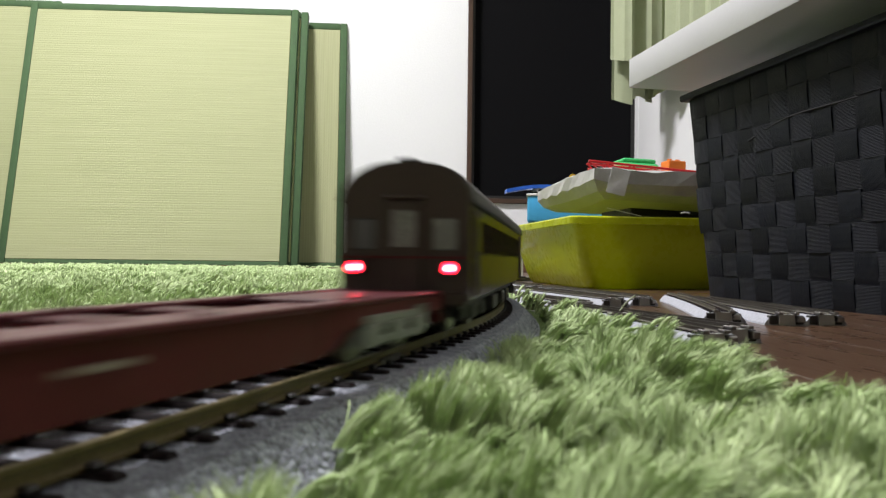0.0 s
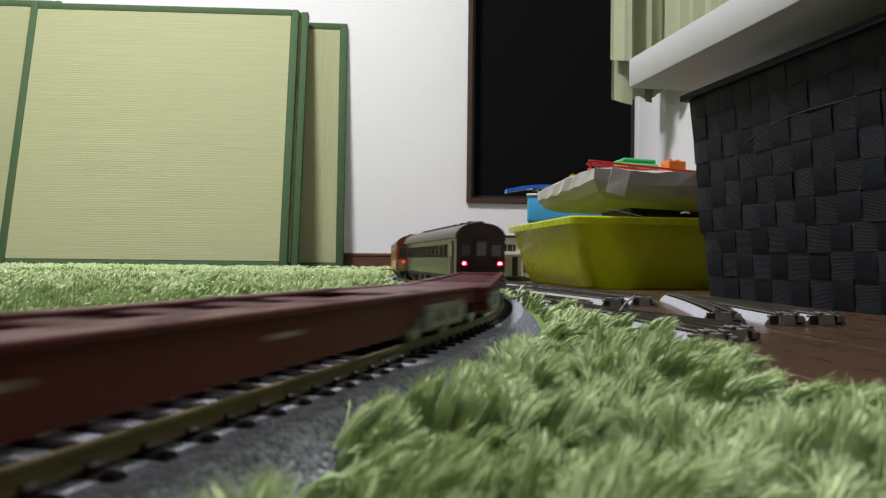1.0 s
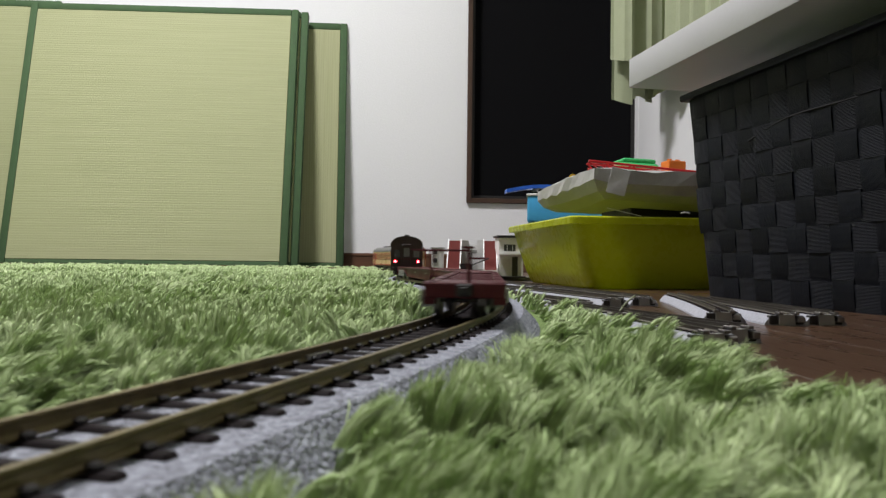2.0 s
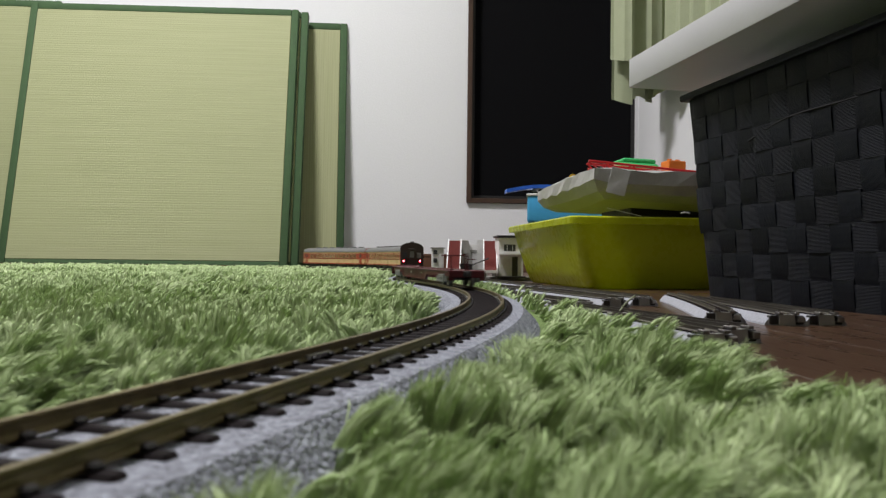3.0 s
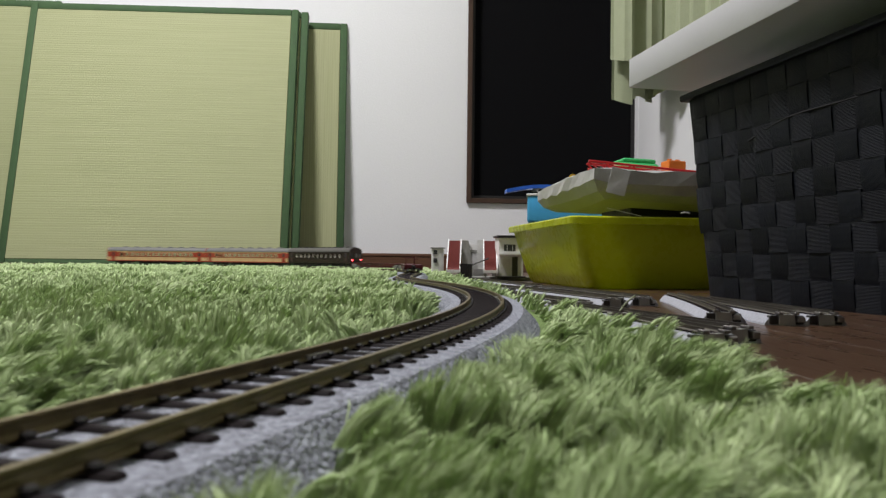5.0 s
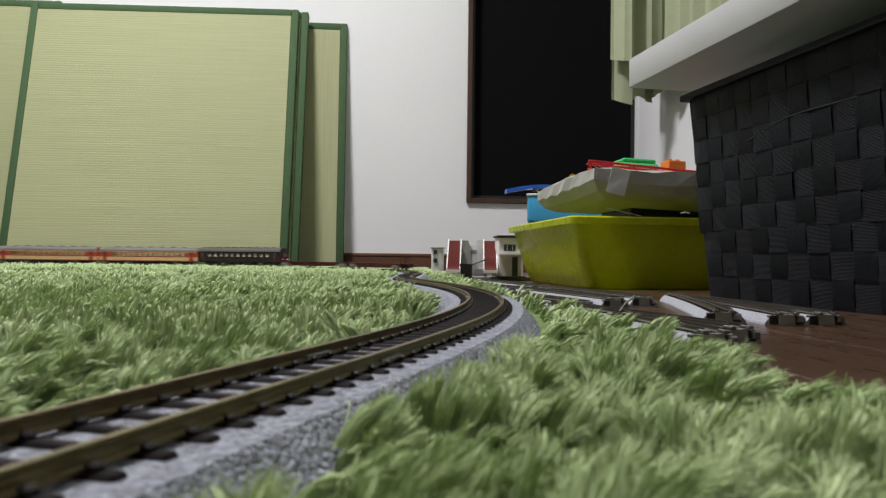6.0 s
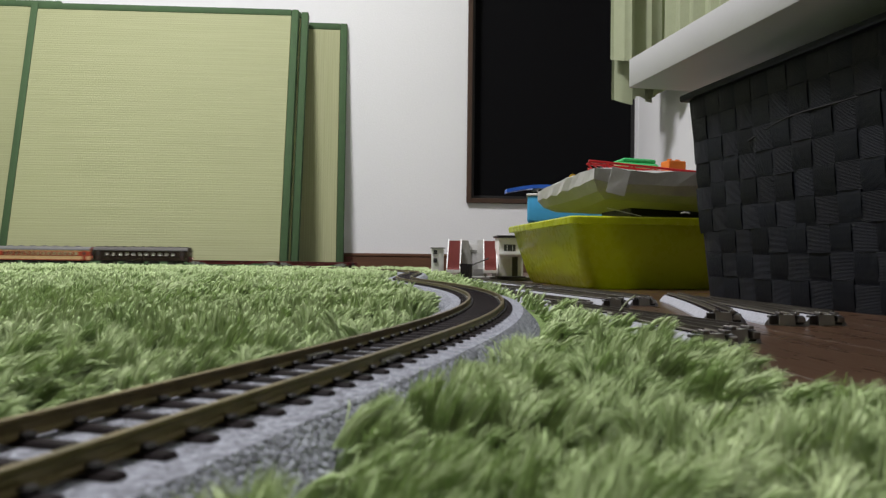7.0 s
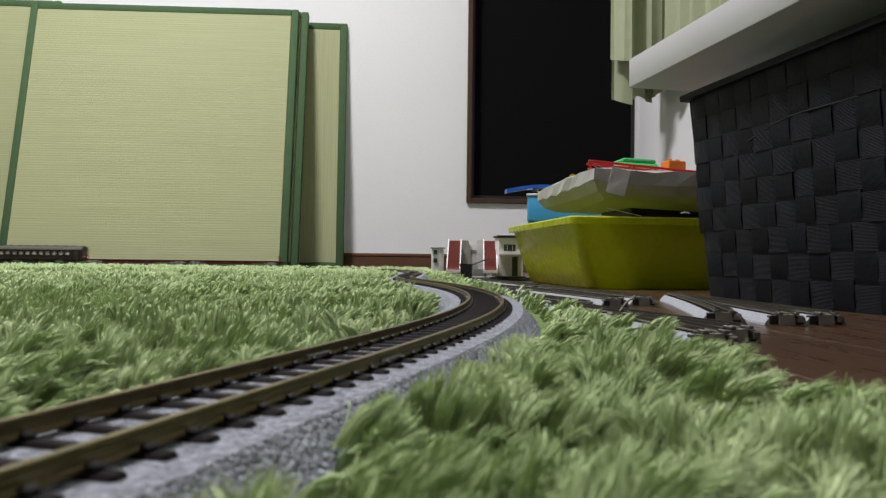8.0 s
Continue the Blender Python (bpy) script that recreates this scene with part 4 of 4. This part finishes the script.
    part("canopy", box(-0.001, 0.043, -0.012, -0.0003, 0.046, 0.0485), M_STATION, hs)
    part("cornice", box(-0.0015, 0.0435, -0.0016, -0.0002, 0.0735, 0.0765), M_STATION, hs)
    part("window_bar", box(0.0143, 0.0152, -0.0018, -0.0013, 0.054, 0.064), M_STATION, hs)
    part("window_bar", box(0.0243, 0.0252, -0.0018, -0.0013, 0.054, 0.064), M_STATION, hs)
    part("kerb", box(-0.004, 0.046, -0.016, -0.0020, 0.0061, 0.0085, 0.0004, 1), M_BLACK, hs)
    part("door", box(0.024, 0.034, -0.0014, -0.0002, 0.0065, 0.043), M_GLASSDARK, hs, "dark doorway")
    part("shutter", box(0.003, 0.020, -0.0014, -0.0002, 0.008, 0.040), M_WHITE, hs)
    for x in (0.001, 0.041):
        part("post", box(x - 0.0012, x + 0.0012, -0.0115, -0.0095, 0.0061, 0.046), M_STATION, hs)
    sg = thing("model_signal_arm", pose(0.052, 1.335, 0.0, 0, 0, 0), "dark model crossing barrier before the station", "model barrier")
    part("post", box(-0.008, 0.0, -0.004, 0.004, 0, 0.03, 0.0008, 1), M_BLACK, sg)
    part("counterweight", extrude([(-0.004, 0.0), (0.004, 0.0), (0.004, 0.018), (-0.004, 0.030)], -0.022, -0.0082), M_BLACK, sg)
    part("arm", tube([(-0.004, 0, 0.026), (0.03, 0, 0.040)], 0.0014), M_BLACK, sg)


def loose_strand():
    ob = thing("loose_yarn", pose(0.1045, 0.425, 0.008), "pale loose strand of yarn at the rug's edge", "yarn")
    part("strand", tube([(-0.004, 0, 0.0), (-0.001, 0, 0.004), (0.001, 0, 0.006), (0.005, 0.001, 0.009)], 0.0005, 6), M_CURTAIN, ob, smooth=True)


build_rug()
loose_strand()
TRACK = build_track()
build_loose_tracks()
build_tatami()
white_table()
lime_tub()
dark_tray_support()
paper_tray()
toys()
curtain()
station()
basket()


# ---------- the train; each car: x forward, z up from the rail, middle at the origin ----------
def bogie(parent, x, grey=False, name="bogie"):
    bg = part(name, box(-0.014, 0.014, -0.006, 0.006, 0.005, 0.0085, 0.0006, 1), M_BLACK, parent)
    bg.matrix_basis = pose(x, 0, 0)
    m = M_BOGIEGREY if grey else M_BLACK
    if grey:
        for side in (-1, 1):
            bm = box(-0.0165, 0.0165, -0.0016, 0.0016, 0.0074, 0.0092, 0.0003, 1)
            box(-0.0120, 0.0120, -0.0016, 0.0016, 0.0034, 0.0048, 0.0003, 1, bm=bm)
            for x0, x1 in ((-0.0165, -0.0090), (-0.0042, 0.0042), (0.0090, 0.0165)):
                box(x0, x1, -0.0018, 0.0018, 0.0030, 0.0076, 0.0004, 1, bm=bm)
            part("cover_plate", bm, m, bg, "grey-green bogie cover").matrix_basis = pose(0, side * 0.0128, 0)
    for side in (-1, 1):
        y = side * 0.0125
        bm = box(-0.0165, 0.0165, y - 0.0012, y + 0.0012, 0.0058, 0.0085, 0.0005, 1)
        for k in (-1, 1):
            box(k * 0.013 - 0.0026, k * 0.013 + 0.0026, y - 0.0018, y + 0.0018, 0.0032, 0.0078, 0.0006, 1, bm=bm)
        box(-0.0045, 0.0045, y - 0.0018, y + 0.0018, 0.0028, 0.0078, 0.0006, 1, bm=bm)
        part("side_frame", bm, M_BLACK, bg)
        for k in (-1, 1):
            wheel = cyl(0.0061, 0.0008, "Y", 22, (k * 0.013, side * 0.0074, 0.0054))
            cyl(0.0055, 0.0026, "Y", 22, (k * 0.013, side * 0.0086, 0.0055), bm=wheel)
            part("wheel", wheel, M_STEEL, bg, "steel wheel", smooth=True)
    for k in (-1, 1):
        part("axle", cyl(0.001, 0.0165, "Y", 8, (k * 0.013, 0, 0.0055)), M_STEEL, bg)
    return bg


def coupler(parent, x):
    e = 1 if x > 0 else -1
    bm = box(x - 0.004, x + 0.004 + 0.0, -0.0014, 0.0014, 0.0085, 0.011, 0.0004, 1)
    box(x + e * 0.001 - 0.0015, x + e * 0.001 + 0.0015, -0.0028, 0.0028, 0.0075, 0.012, 0.0006, 1, bm=bm)
    part("coupler", bm, M_BLACK, parent)


def arch(half, zs, ztop, z0, n=14, inset=0.0):
    """Cross-section of a car: upright sides to zs, then a rounded roof to ztop."""
    pts = [(-half + inset, z0), (half - inset, z0), (half - inset, zs)]
    for i in range(1, n):
        a = math.pi * i / n
        c, s = math.cos(a), math.sin(a)
        pts.append(((half - inset) * math.copysign(abs(c) ** 0.86, c), zs + (ztop - zs - inset) * s))
    pts.append((-half + inset, zs))
    return pts


def roof_shell(half, zs, ztop, thick=0.0006, n=14):
    outer, inner = [], []
    for i in range(n + 1):
        a = math.pi * i / n
        c, s = math.cos(a), max(0.0, math.sin(a))
        outer.append(((half + 0.0004) * math.copysign(abs(c) ** 0.86, c), zs + (ztop - zs) * s))
        inner.append(((half - 0.001) * math.copysign(abs(c) ** 0.86, c), zs + (ztop - zs - thick) * s))
    return outer + inner[::-1]


def side_windows(parent, xs, w, z0, z1, half, frame_mat, pane_mat):
    first = None
    for x in xs:
        for side in (-1, 1):
            m = pose(x, side * half, 0, 0, 0, 0 if side < 0 else 180)
            if first is None:
                first = part("window", box(-w / 2, w / 2, 0.0002, 0.0006, z0, z1), pane_mat, parent, "clear window pane")
                first.visible_shadow = False
                first.matrix_basis = m
                bm = bmesh.new()
                t = 0.0006
                box(-w / 2 - t, w / 2 + t, -0.0006, 0.0, z0 - t, z0, bm=bm)
                box(-w / 2 - t, w / 2 + t, -0.0006, 0.0, z1, z1 + t, bm=bm)
                box(-w / 2 - t, -w / 2, -0.0006, 0.0, z0, z1, bm=bm)
                box(w / 2, w / 2 + t, -0.0006, 0.0, z0, z1, bm=bm)
                fr = part("frame", bm, frame_mat, first)
            else:
                o = again(first, parent, m)
                o.visible_shadow = False
                again(fr, o)


def hollow_body(L, h, z0, zw0, zw1, zs, xs, w):
    """Car sides with real window openings, and a floor."""
    bm = bmesh.new()
    t = 0.0009
    for side in (-1, 1):
        a, b = sorted((side * h, side * (h - t)))
        box(-L / 2, L / 2, a, b, z0, zw0, bm=bm)
        box(-L / 2, L / 2, a, b, zw1, zs, bm=bm)
        edges = [-L / 2] + [e for x in xs for e in (x - w / 2, x + w / 2)] + [L / 2]
        for p, q in zip(edges[0::2], edges[1::2]):
            box(p, q, a, b, zw0, zw1, bm=bm)
    box(-L / 2, L / 2, -h + t, h - t, z0, z0 + t, bm=bm)
    return bm


def interior(car, L, h):
    # seats added so that the openings look lit; the light is in their colour
    bm = box(-L / 2 + 0.004, L / 2 - 0.004, -h + 0.0025, h - 0.0025, 0.0108, 0.0125)
    for i in range(14):
        x = -L / 2 + 0.02 + i * (L - 0.04) / 13
        box(x - 0.001, x + 0.001, -h + 0.003, -0.003, 0.0125, 0.0225, bm=bm)
        box(x - 0.001, x + 0.001, 0.003, h - 0.003, 0.0125, 0.0225, bm=bm)
    part("interior", bm, M_INTERIOR, car, "added pale seats, light through the car put into their colour")


COACH_L, DMU_L, FLAT_L = 0.256, 0.266, 0.278
COACH_H = 0.0455


def build_coach():
    L, h = COACH_L - 0.004, 0.0172
    car = thing("passenger_coach", Matrix(), "dark brown model passenger coach with red tail lights", "train car", "model train")
    zs = 0.0355
    xs = [-0.0875 + i * 0.0175 for i in range(11)]
    part("body", hollow_body(L, h - 0.0005, 0.0098, 0.0222, 0.0308, zs, xs, 0.0076), M_BROWNPAINT, car)
    part("roof", extrude(roof_shell(h, zs, COACH_H), -L / 2 + 0.001, L / 2 - 0.001), M_ROOFBROWN, car, "grey-brown rounded roof", smooth=True)
    part("underframe", box(-L / 2 + 0.002, L / 2 - 0.002, -h + 0.003, h - 0.003, 0.0075, 0.0097), M_BLACK, car)
    side_windows(car, xs, 0.0076, 0.0222, 0.0308, h - 0.0005, M_BROWNPAINT, M_CARGLASS)
    interior(car, L, h)
    # added panels: their pale colour stands in for light showing through the windows
    for side in (-1, 1):
        part("blind", box(-0.095, 0.095, *sorted((side * (h - 0.0026), side * (h - 0.0022))), 0.0228, 0.0302), M_INTERIOR, car, "added pale panel standing in for light through the windows")
    for e in (-1, 1):
        x = e * (L / 2 - 0.0155)
        for side in (-1, 1):
            d = part("door", box(x - 0.0048, x + 0.0048, side * (h - 0.0004) - 0.0004, side * (h - 0.0004) + 0.0004, 0.0105, 0.0335, 0.0002, 1), M_ENDBROWN, car, "brown entrance door")
            part("pane", box(x - 0.0028, x + 0.0028, side * h - 0.0003, side * h + 0.0003, 0.0225, 0.0315), M_GLASSDARK, d)
    for side in (-1, 1):
        part("rain_strip", box(-L / 2, L / 2, side * h - 0.0004, side * h + 0.0004, 0.0349, 0.0356), M_ROOFDARK, car)
        part("waist_band", box(-L / 2, L / 2, side * (h - 0.0004) - 0.0002, side * (h - 0.0004) + 0.0002, 0.0195, 0.0202), M_BROWNPAINT, car)
    # ends: door, two windows, rail, coupler
    for e in (-1, 1):
        xe = e * L / 2
        sgn = (xe - 0.0006, xe + 0.0006)
        part("end_plate", extrude(arch(h, zs, COACH_H, 0.0098, inset=0.0004), sgn[0], sgn[1]), M_ENDBROWN, car, "dull dark brown end wall", smooth=True)
        x0, x1 = sorted((xe + e * 0.0007, xe + e * 0.0016))
        d = part("end_door", box(x0, x1, -0.0048, 0.0048, 0.0108, 0.0352, 0.0003, 1), M_ENDBROWN, car)
        x2, x3 = sorted((xe + e * 0.0016, xe + e * 0.0019))
        part("door_pane", box(x2, x3, -0.0031, 0.0031, 0.0232, 0.0325), M_GLASSPALE, d, "door pane with its light painted in pale grey")
        part("door_hood", box(*sorted((xe + e * 0.0007, xe + e * 0.0026)), -0.0052, 0.0052, 0.0354, 0.0364, 0.0003, 1), M_ENDBROWN, car)
        # one window pale, the other dark: the light on them is painted
        for y in (-0.0105, 0.0105):
            part("end_window", box(*sorted((xe + e * 0.0007, xe + e * 0.0011)), y - 0.0031, y + 0.0031, 0.0225, 0.0305, 0.0003, 1), M_GLASSPALE if y < 0 else M_GLASSDARK, car, "small end window")
        part("end_rail", box(*sorted((xe + e * 0.0013, xe + e * 0.0021)), -0.0165, 0.0165, 0.0203, 0.0209), M_FLAT, car, "thin red-brown handrail")
        part("buffer_beam", box(*sorted((xe + e * 0.0007, xe + e * 0.0022)), -0.0160, 0.0160, 0.0085, 0.0118, 0.0004, 1), M_ENDBROWN, car)
        coupler(car, xe + e * 0.002)
    xe = -L / 2
    for y in (-0.0122, 0.0122):
        hood = bmesh.new()
        rings = []
        for x, r in ((xe - 0.0006, 0.0019), (xe - 0.0046, 0.0019), (xe - 0.0046, 0.00155), (xe - 0.0028, 0.00155)):
            rings.append([hood.verts.new((x, y + r * math.cos(k * math.pi / 9), 0.018 + r * math.sin(k * math.pi / 9))) for k in range(18)])
        for p, q in zip(rings, rings[1:]):
            for k in range(18):
                hood.faces.new((p[k], p[(k + 1) % 18], q[(k + 1) % 18], q[k]))
        part("lamp_housing", hood, M_ENDBROWN, car, smooth=True)
        tl = part("tail_light", cyl(0.0015, 0.0008, "X", 18, (xe - 0.0035, y, 0.018)), M_TAIL, car, "glowing red tail light", smooth=True)
        part("lens", cyl(0.0008, 0.0004, "X", 14, (xe - 0.0041, y, 0.018)), M_TAILCORE, tl, "bright centre of the light")
    first = None
    for i in range(9):
        x = -0.096 + i * 0.024
        bm = box(x - 0.0035, x + 0.0035, -0.003, 0.003, COACH_H - 0.0007, COACH_H + 0.0022, 0.0009, 2)
        part("roof_vent", bm, M_ROOFDARK, car, smooth=True)
    part("ridge_strip", box(-L / 2 + 0.001, L / 2 - 0.001, -0.0026, 0.0026, COACH_H - 0.0008, COACH_H + 0.0010, 0.0006, 1), M_ROOFDARK, car, "dark roof ridge")
    for x, w in ((-0.03, 0.02), (0.008, 0.014), (0.035, 0.016)):
        for side in (-1, 1):
            part("equipment_box", box(x - w / 2, x + w / 2, side * 0.0125 - 0.003, side * 0.0125 + 0.003, 0.0022, 0.0074, 0.0005, 1), M_BLACK, car)
    return car


def build_dmu():
    L, h = DMU_L - 0.004, 0.0178
    car = thing("diesel_railcar", Matrix(), "cream and vermilion model diesel railcar with grey roof", "train car", "model train")
    zs, top = 0.0345, 0.0448
    xs = [-0.092 + i * 0.0142 for i in range(14)]
    part("body", hollow_body(L, h - 0.0005, 0.0085, 0.0222, 0.0302, zs + 0.0005, xs, 0.0086), M_CREAM, car, "cream painted body")
    part("roof", extrude(roof_shell(h, zs + 0.0005, top), -L / 2 + 0.001, L / 2 - 0.001), M_ROOFGREY, car, "grey rounded roof", smooth=True)
    for side in (-1, 1):
        y = side * (h - 0.0004)
        bm = box(-L / 2 + 0.001, L / 2 - 0.001, y - 0.0003, y + 0.0003, 0.0198, 0.0221)
        box(-L / 2 + 0.001, L / 2 - 0.001, y - 0.0003, y + 0.0003, 0.0303, 0.0318, bm=bm)
        edges = [-L / 2 + 0.001] + [e for x in xs for e in (x - 0.0043, x + 0.0043)] + [L / 2 - 0.001]
        for p, q in zip(edges[0::2], edges[1::2]):
            box(p, q, y - 0.0003, y + 0.0003, 0.0221, 0.0303, bm=bm)
        part("window_band", bm, M_RED, car, "vermilion band along the windows")
        part("lower_band", box(-L / 2 + 0.001, L / 2 - 0.001, y - 0.0003, y + 0.0003, 0.0086, 0.0108), M_RED, car, "vermilion skirt line")
    side_windows(car, xs, 0.0086, 0.0222, 0.0302, h - 0.0001, M_CREAM, M_CARGLASS)
    interior(car, L, h)
    for e in (-1, 1):
        for side in (-1, 1):
            x = e * (L / 2 - 0.016)
            d = part("door", box(x - 0.005, x + 0.005, side * h - 0.0004, side * h + 0.0003, 0.0105, 0.033, 0.0002, 1), M_RED, car, "vermilion door")
            part("pane", box(x - 0.003, x + 0.003, side * h - 0.0006, side * h + 0.0006, 0.0225, 0.0305), M_GLASSDARK, d)
        xe = e * L / 2
        part("end_plate", extrude(arch(h, zs, top, 0.0098, inset=0.0004), xe - 0.0006, xe + 0.0006), M_RED, car, "vermilion end wall", smooth=True)
        part("end_panel", box(*sorted((xe + e * 0.0007, xe + e * 0.0011)), -0.0165, 0.0165, 0.0105, 0.0205), M_CREAM, car, "cream lower end panel")
        part("gangway", box(*sorted((xe + e * 0.0011, xe + e * 0.0024)), -0.0055, 0.0055, 0.0105, 0.0345, 0.0006, 1), M_BLACK, car)
        for y in (-0.0108, 0.0108):
            part("cab_window", box(*sorted((xe + e * 0.0007, xe + e * 0.0012)), y - 0.0042, y + 0.0042, 0.0232, 0.0315, 0.0004, 1), M_GLASSDARK, car, "dark cab window")
            part("marker_light", cyl(0.0012, 0.001, "X", 14, (xe + e * 0.0017, y, 0.018)), M_TAILDIM if e < 0 else M_GLASSPALE, car, "small round marker light")
        coupler(car, xe + e * 0.002)
    for i in range(7):
        x = -0.09 + i * 0.03
        part("roof_vent", box(x - 0.0055, x + 0.0055, -0.0042, 0.0042, top - 0.0008, top + 0.0022, 0.0009, 2), M_ROOFGREY, car, smooth=True)
    part("underframe", box(-L / 2 + 0.002, L / 2 - 0.002, -h + 0.003, h - 0.003, 0.0066, 0.0084), M_BLACK, car)
    for x, w in ((-0.04, 0.03), (0.0, 0.024), (0.036, 0.026)):
        for side in (-1, 1):
            part("equipment_box", box(x - w / 2, x + w / 2, side * 0.013 - 0.003, side * 0.013 + 0.003, 0.002, 0.0065, 0.0005, 1), M_BLACK, car)
    return car


def build_flat(label, tail_rail):
    """A skeleton container wagon: fish-bellied sills, ribbed deck, grey bogie covers."""
    L, h = FLAT_L - 0.004, 0.0140
    car = thing("flat_wagon", Matrix(), label, "train car", "model train")
    top = 0.0112
    for side in (-1, 1):
        n = 60
        bm = bmesh.new()
        rows = []
        for i in range(n + 1):
            x = -L / 2 + L * i / n
            f = min(1.0, max(0.0, (-0.034 - x) / 0.018, (x - 0.078) / 0.012))
            deep = 0.0034 + (0.0083 - 0.0034) * (1 - f * f * (3 - 2 * f))
            y0, y1 = side * (h - 0.0015 * (1 - f)), side * (h - 0.0022 - 0.0015 * (1 - f))
            rows.append([bm.verts.new((x, y0, top)), bm.verts.new((x, y1, top)), bm.verts.new((x, y1, top - deep)), bm.verts.new((x, y0, top - deep))])
        for a, c in zip(rows, rows[1:]):
            for i in range(4):
                bm.faces.new((a[i], a[(i + 1) % 4], c[(i + 1) % 4], c[i]))
        bm.faces.new(rows[0])
        bm.faces.new(rows[-1][::-1])
        part("side_sill", bm, M_FLAT, car, "oxide red fish-bellied side sill")
        part("top_flange", box(-L / 2, L / 2, *sorted((side * (h + 0.0005), side * (h - 0.0036))), top + 0.0001, top + 0.0012, 0.0003, 1), M_DECK, car)
        for k, x in enumerate((-0.030, 0.022)):
            part("marking", box(x, x + (0.007 if k % 2 else 0.005), side * h - 0.0002, side * h + 0.0002, top - 0.0032, top - 0.0024), M_MARK, car, "pale marking")
    part("deck", box(-L / 2, -L / 2 + 0.046, -h + 0.0038, h - 0.0038, top - 0.0004, top + 0.0009, 0.0002, 1), M_DECK, car, "oxide red end deck")
    part("deck", box(L / 2 - 0.046, L / 2, -h + 0.0038, h - 0.0038, top - 0.0004, top + 0.0009, 0.0002, 1), M_DECK, car, "oxide red end deck")
    part("centre_sill", box(-L / 2 + 0.047, L / 2 - 0.047, -0.003, 0.003, top - 0.0055, top + 0.0002, 0.0004, 1), M_FLAT, car)
    for i in range(7):
        x = -0.063 + i * 0.021
        part("cross_member", box(x - 0.0028, x + 0.0028, -h + 0.0023, h - 0.0023, top - 0.003, top + 0.0006, 0.0003, 1), M_DECK, car)
    for i in range(5):
        x = -0.092 + i * 0.046
        for side in (-1, 1):
            part("container_lock", box(x - 0.0022, x + 0.0022, side * (h - 0.0025) - 0.0015, side * (h - 0.0025) + 0.0015, top + 0.0013, top + 0.0015), M_DECK, car)
    for e in (-1, 1):
        xe = e * L / 2
        part("end_beam", box(*sorted((xe, xe + e * 0.0018)), -h, h, top - 0.0042, top + 0.001, 0.0004, 1), M_FLAT, car)
        for side in (-1, 1):
            part("step", box(*sorted((xe + e * 0.0004, xe - e * 0.0012)), *sorted((side * (h + 0.0004), side * (h - 0.004))), top - 0.0065, top - 0.0042), M_FLAT, car)
            part("brake_box", box(xe - e * 0.0135 - 0.005, xe - e * 0.0135 + 0.005, side * 0.0118 - 0.0022, side * 0.0118 + 0.0022, top - 0.0075, top - 0.0006, 0.0006, 1), M_BOGIEGREY, car, "grey-green brake gear box")
        coupler(car, xe + e * 0.002)
    if tail_rail:
        x = -L / 2 + 0.0025
        part("end_rail", tube([(x, -0.0020, top + 0.0122), (x, 0.0185, top + 0.0122)], 0.00042), M_FLAT, car, "thin red-brown end handrail")
        for y in (-0.0015, 0.0115):
            part("rail_post", tube([(x, y, top + 0.0005), (x, y, top + 0.0122)], 0.0006), M_FLAT, car)
        part("brake_stand", tube([(x + 0.006, -0.001, top + 0.0005), (x + 0.006, -0.001, top + 0.0132)], 0.0006), M_FLAT, car)
        part("brake_wheel", cyl(0.0022, 0.0008, "Z", 18, (x + 0.006, -0.001, top + 0.0134)), M_FLAT, car, smooth=True)
        part("low_rail", tube([(x, -0.0075, top + 0.0095), (x, -0.0020, top + 0.0095)], 0.00042), M_FLAT, car)
    return car


# front to back: two railcars, the coach, two flat wagons
COACH = build_coach()
DMU_B = build_dmu()
DMU_A = copy_thing(DMU_B, Matrix())
FLAT_A = build_flat("oxide red model container flat wagon behind the coach", False)
FLAT_B = build_flat("oxide red model flat wagon with an end handrail, last in line", True)
CARS = [(DMU_A, DMU_L), (DMU_B, DMU_L), (COACH, COACH_L), (FLAT_A, FLAT_L), (FLAT_B, FLAT_L)]
BOGIES = {}
for car, length in CARS:
    arm = length * (0.39 if length == FLAT_L else 0.35)
    BOGIES[car.name] = [bogie(car, arm, length == FLAT_L), bogie(car, -arm, length == FLAT_L)]
build_sleepers(TRACK)


def tail_at(t):
    """How far along the line the coach's tail stands."""
    return 0.0428 + 0.31736 * t - 0.002627 * t * t


def motions():
    times = [i * 0.1 for i in range(81)]
    back = {COACH.name: 0.0, DMU_B.name: COACH_L, DMU_A.name: COACH_L + DMU_L, FLAT_A.name: -FLAT_L, FLAT_B.name: -2 * FLAT_L}
    for car, length in CARS:
        rows, turns = [], ([], [])
        arm = length * (0.39 if length == FLAT_L else 0.35)
        for t in times:
            mid = tail_at(t) + back[car.name] + length / 2
            f, r = line_at(mid + arm), line_at(mid - arm)
            head = math.atan2(f[1] - r[1], f[0] - r[0])
            rows.append((t, pose((f[0] + r[0]) / 2, (f[1] + r[1]) / 2, RAIL_Z, 0, 0, math.degrees(head))))
            for k, (q, x) in enumerate(((f, arm), (r, -arm))):
                turns[k].append((t, pose(x, 0, 0, 0, 0, math.degrees(q[2] - head))))
        walk(car, rows)
        for bg, tr in zip(BOGIES[car.name], turns):
            walk(bg, tr)


motions()
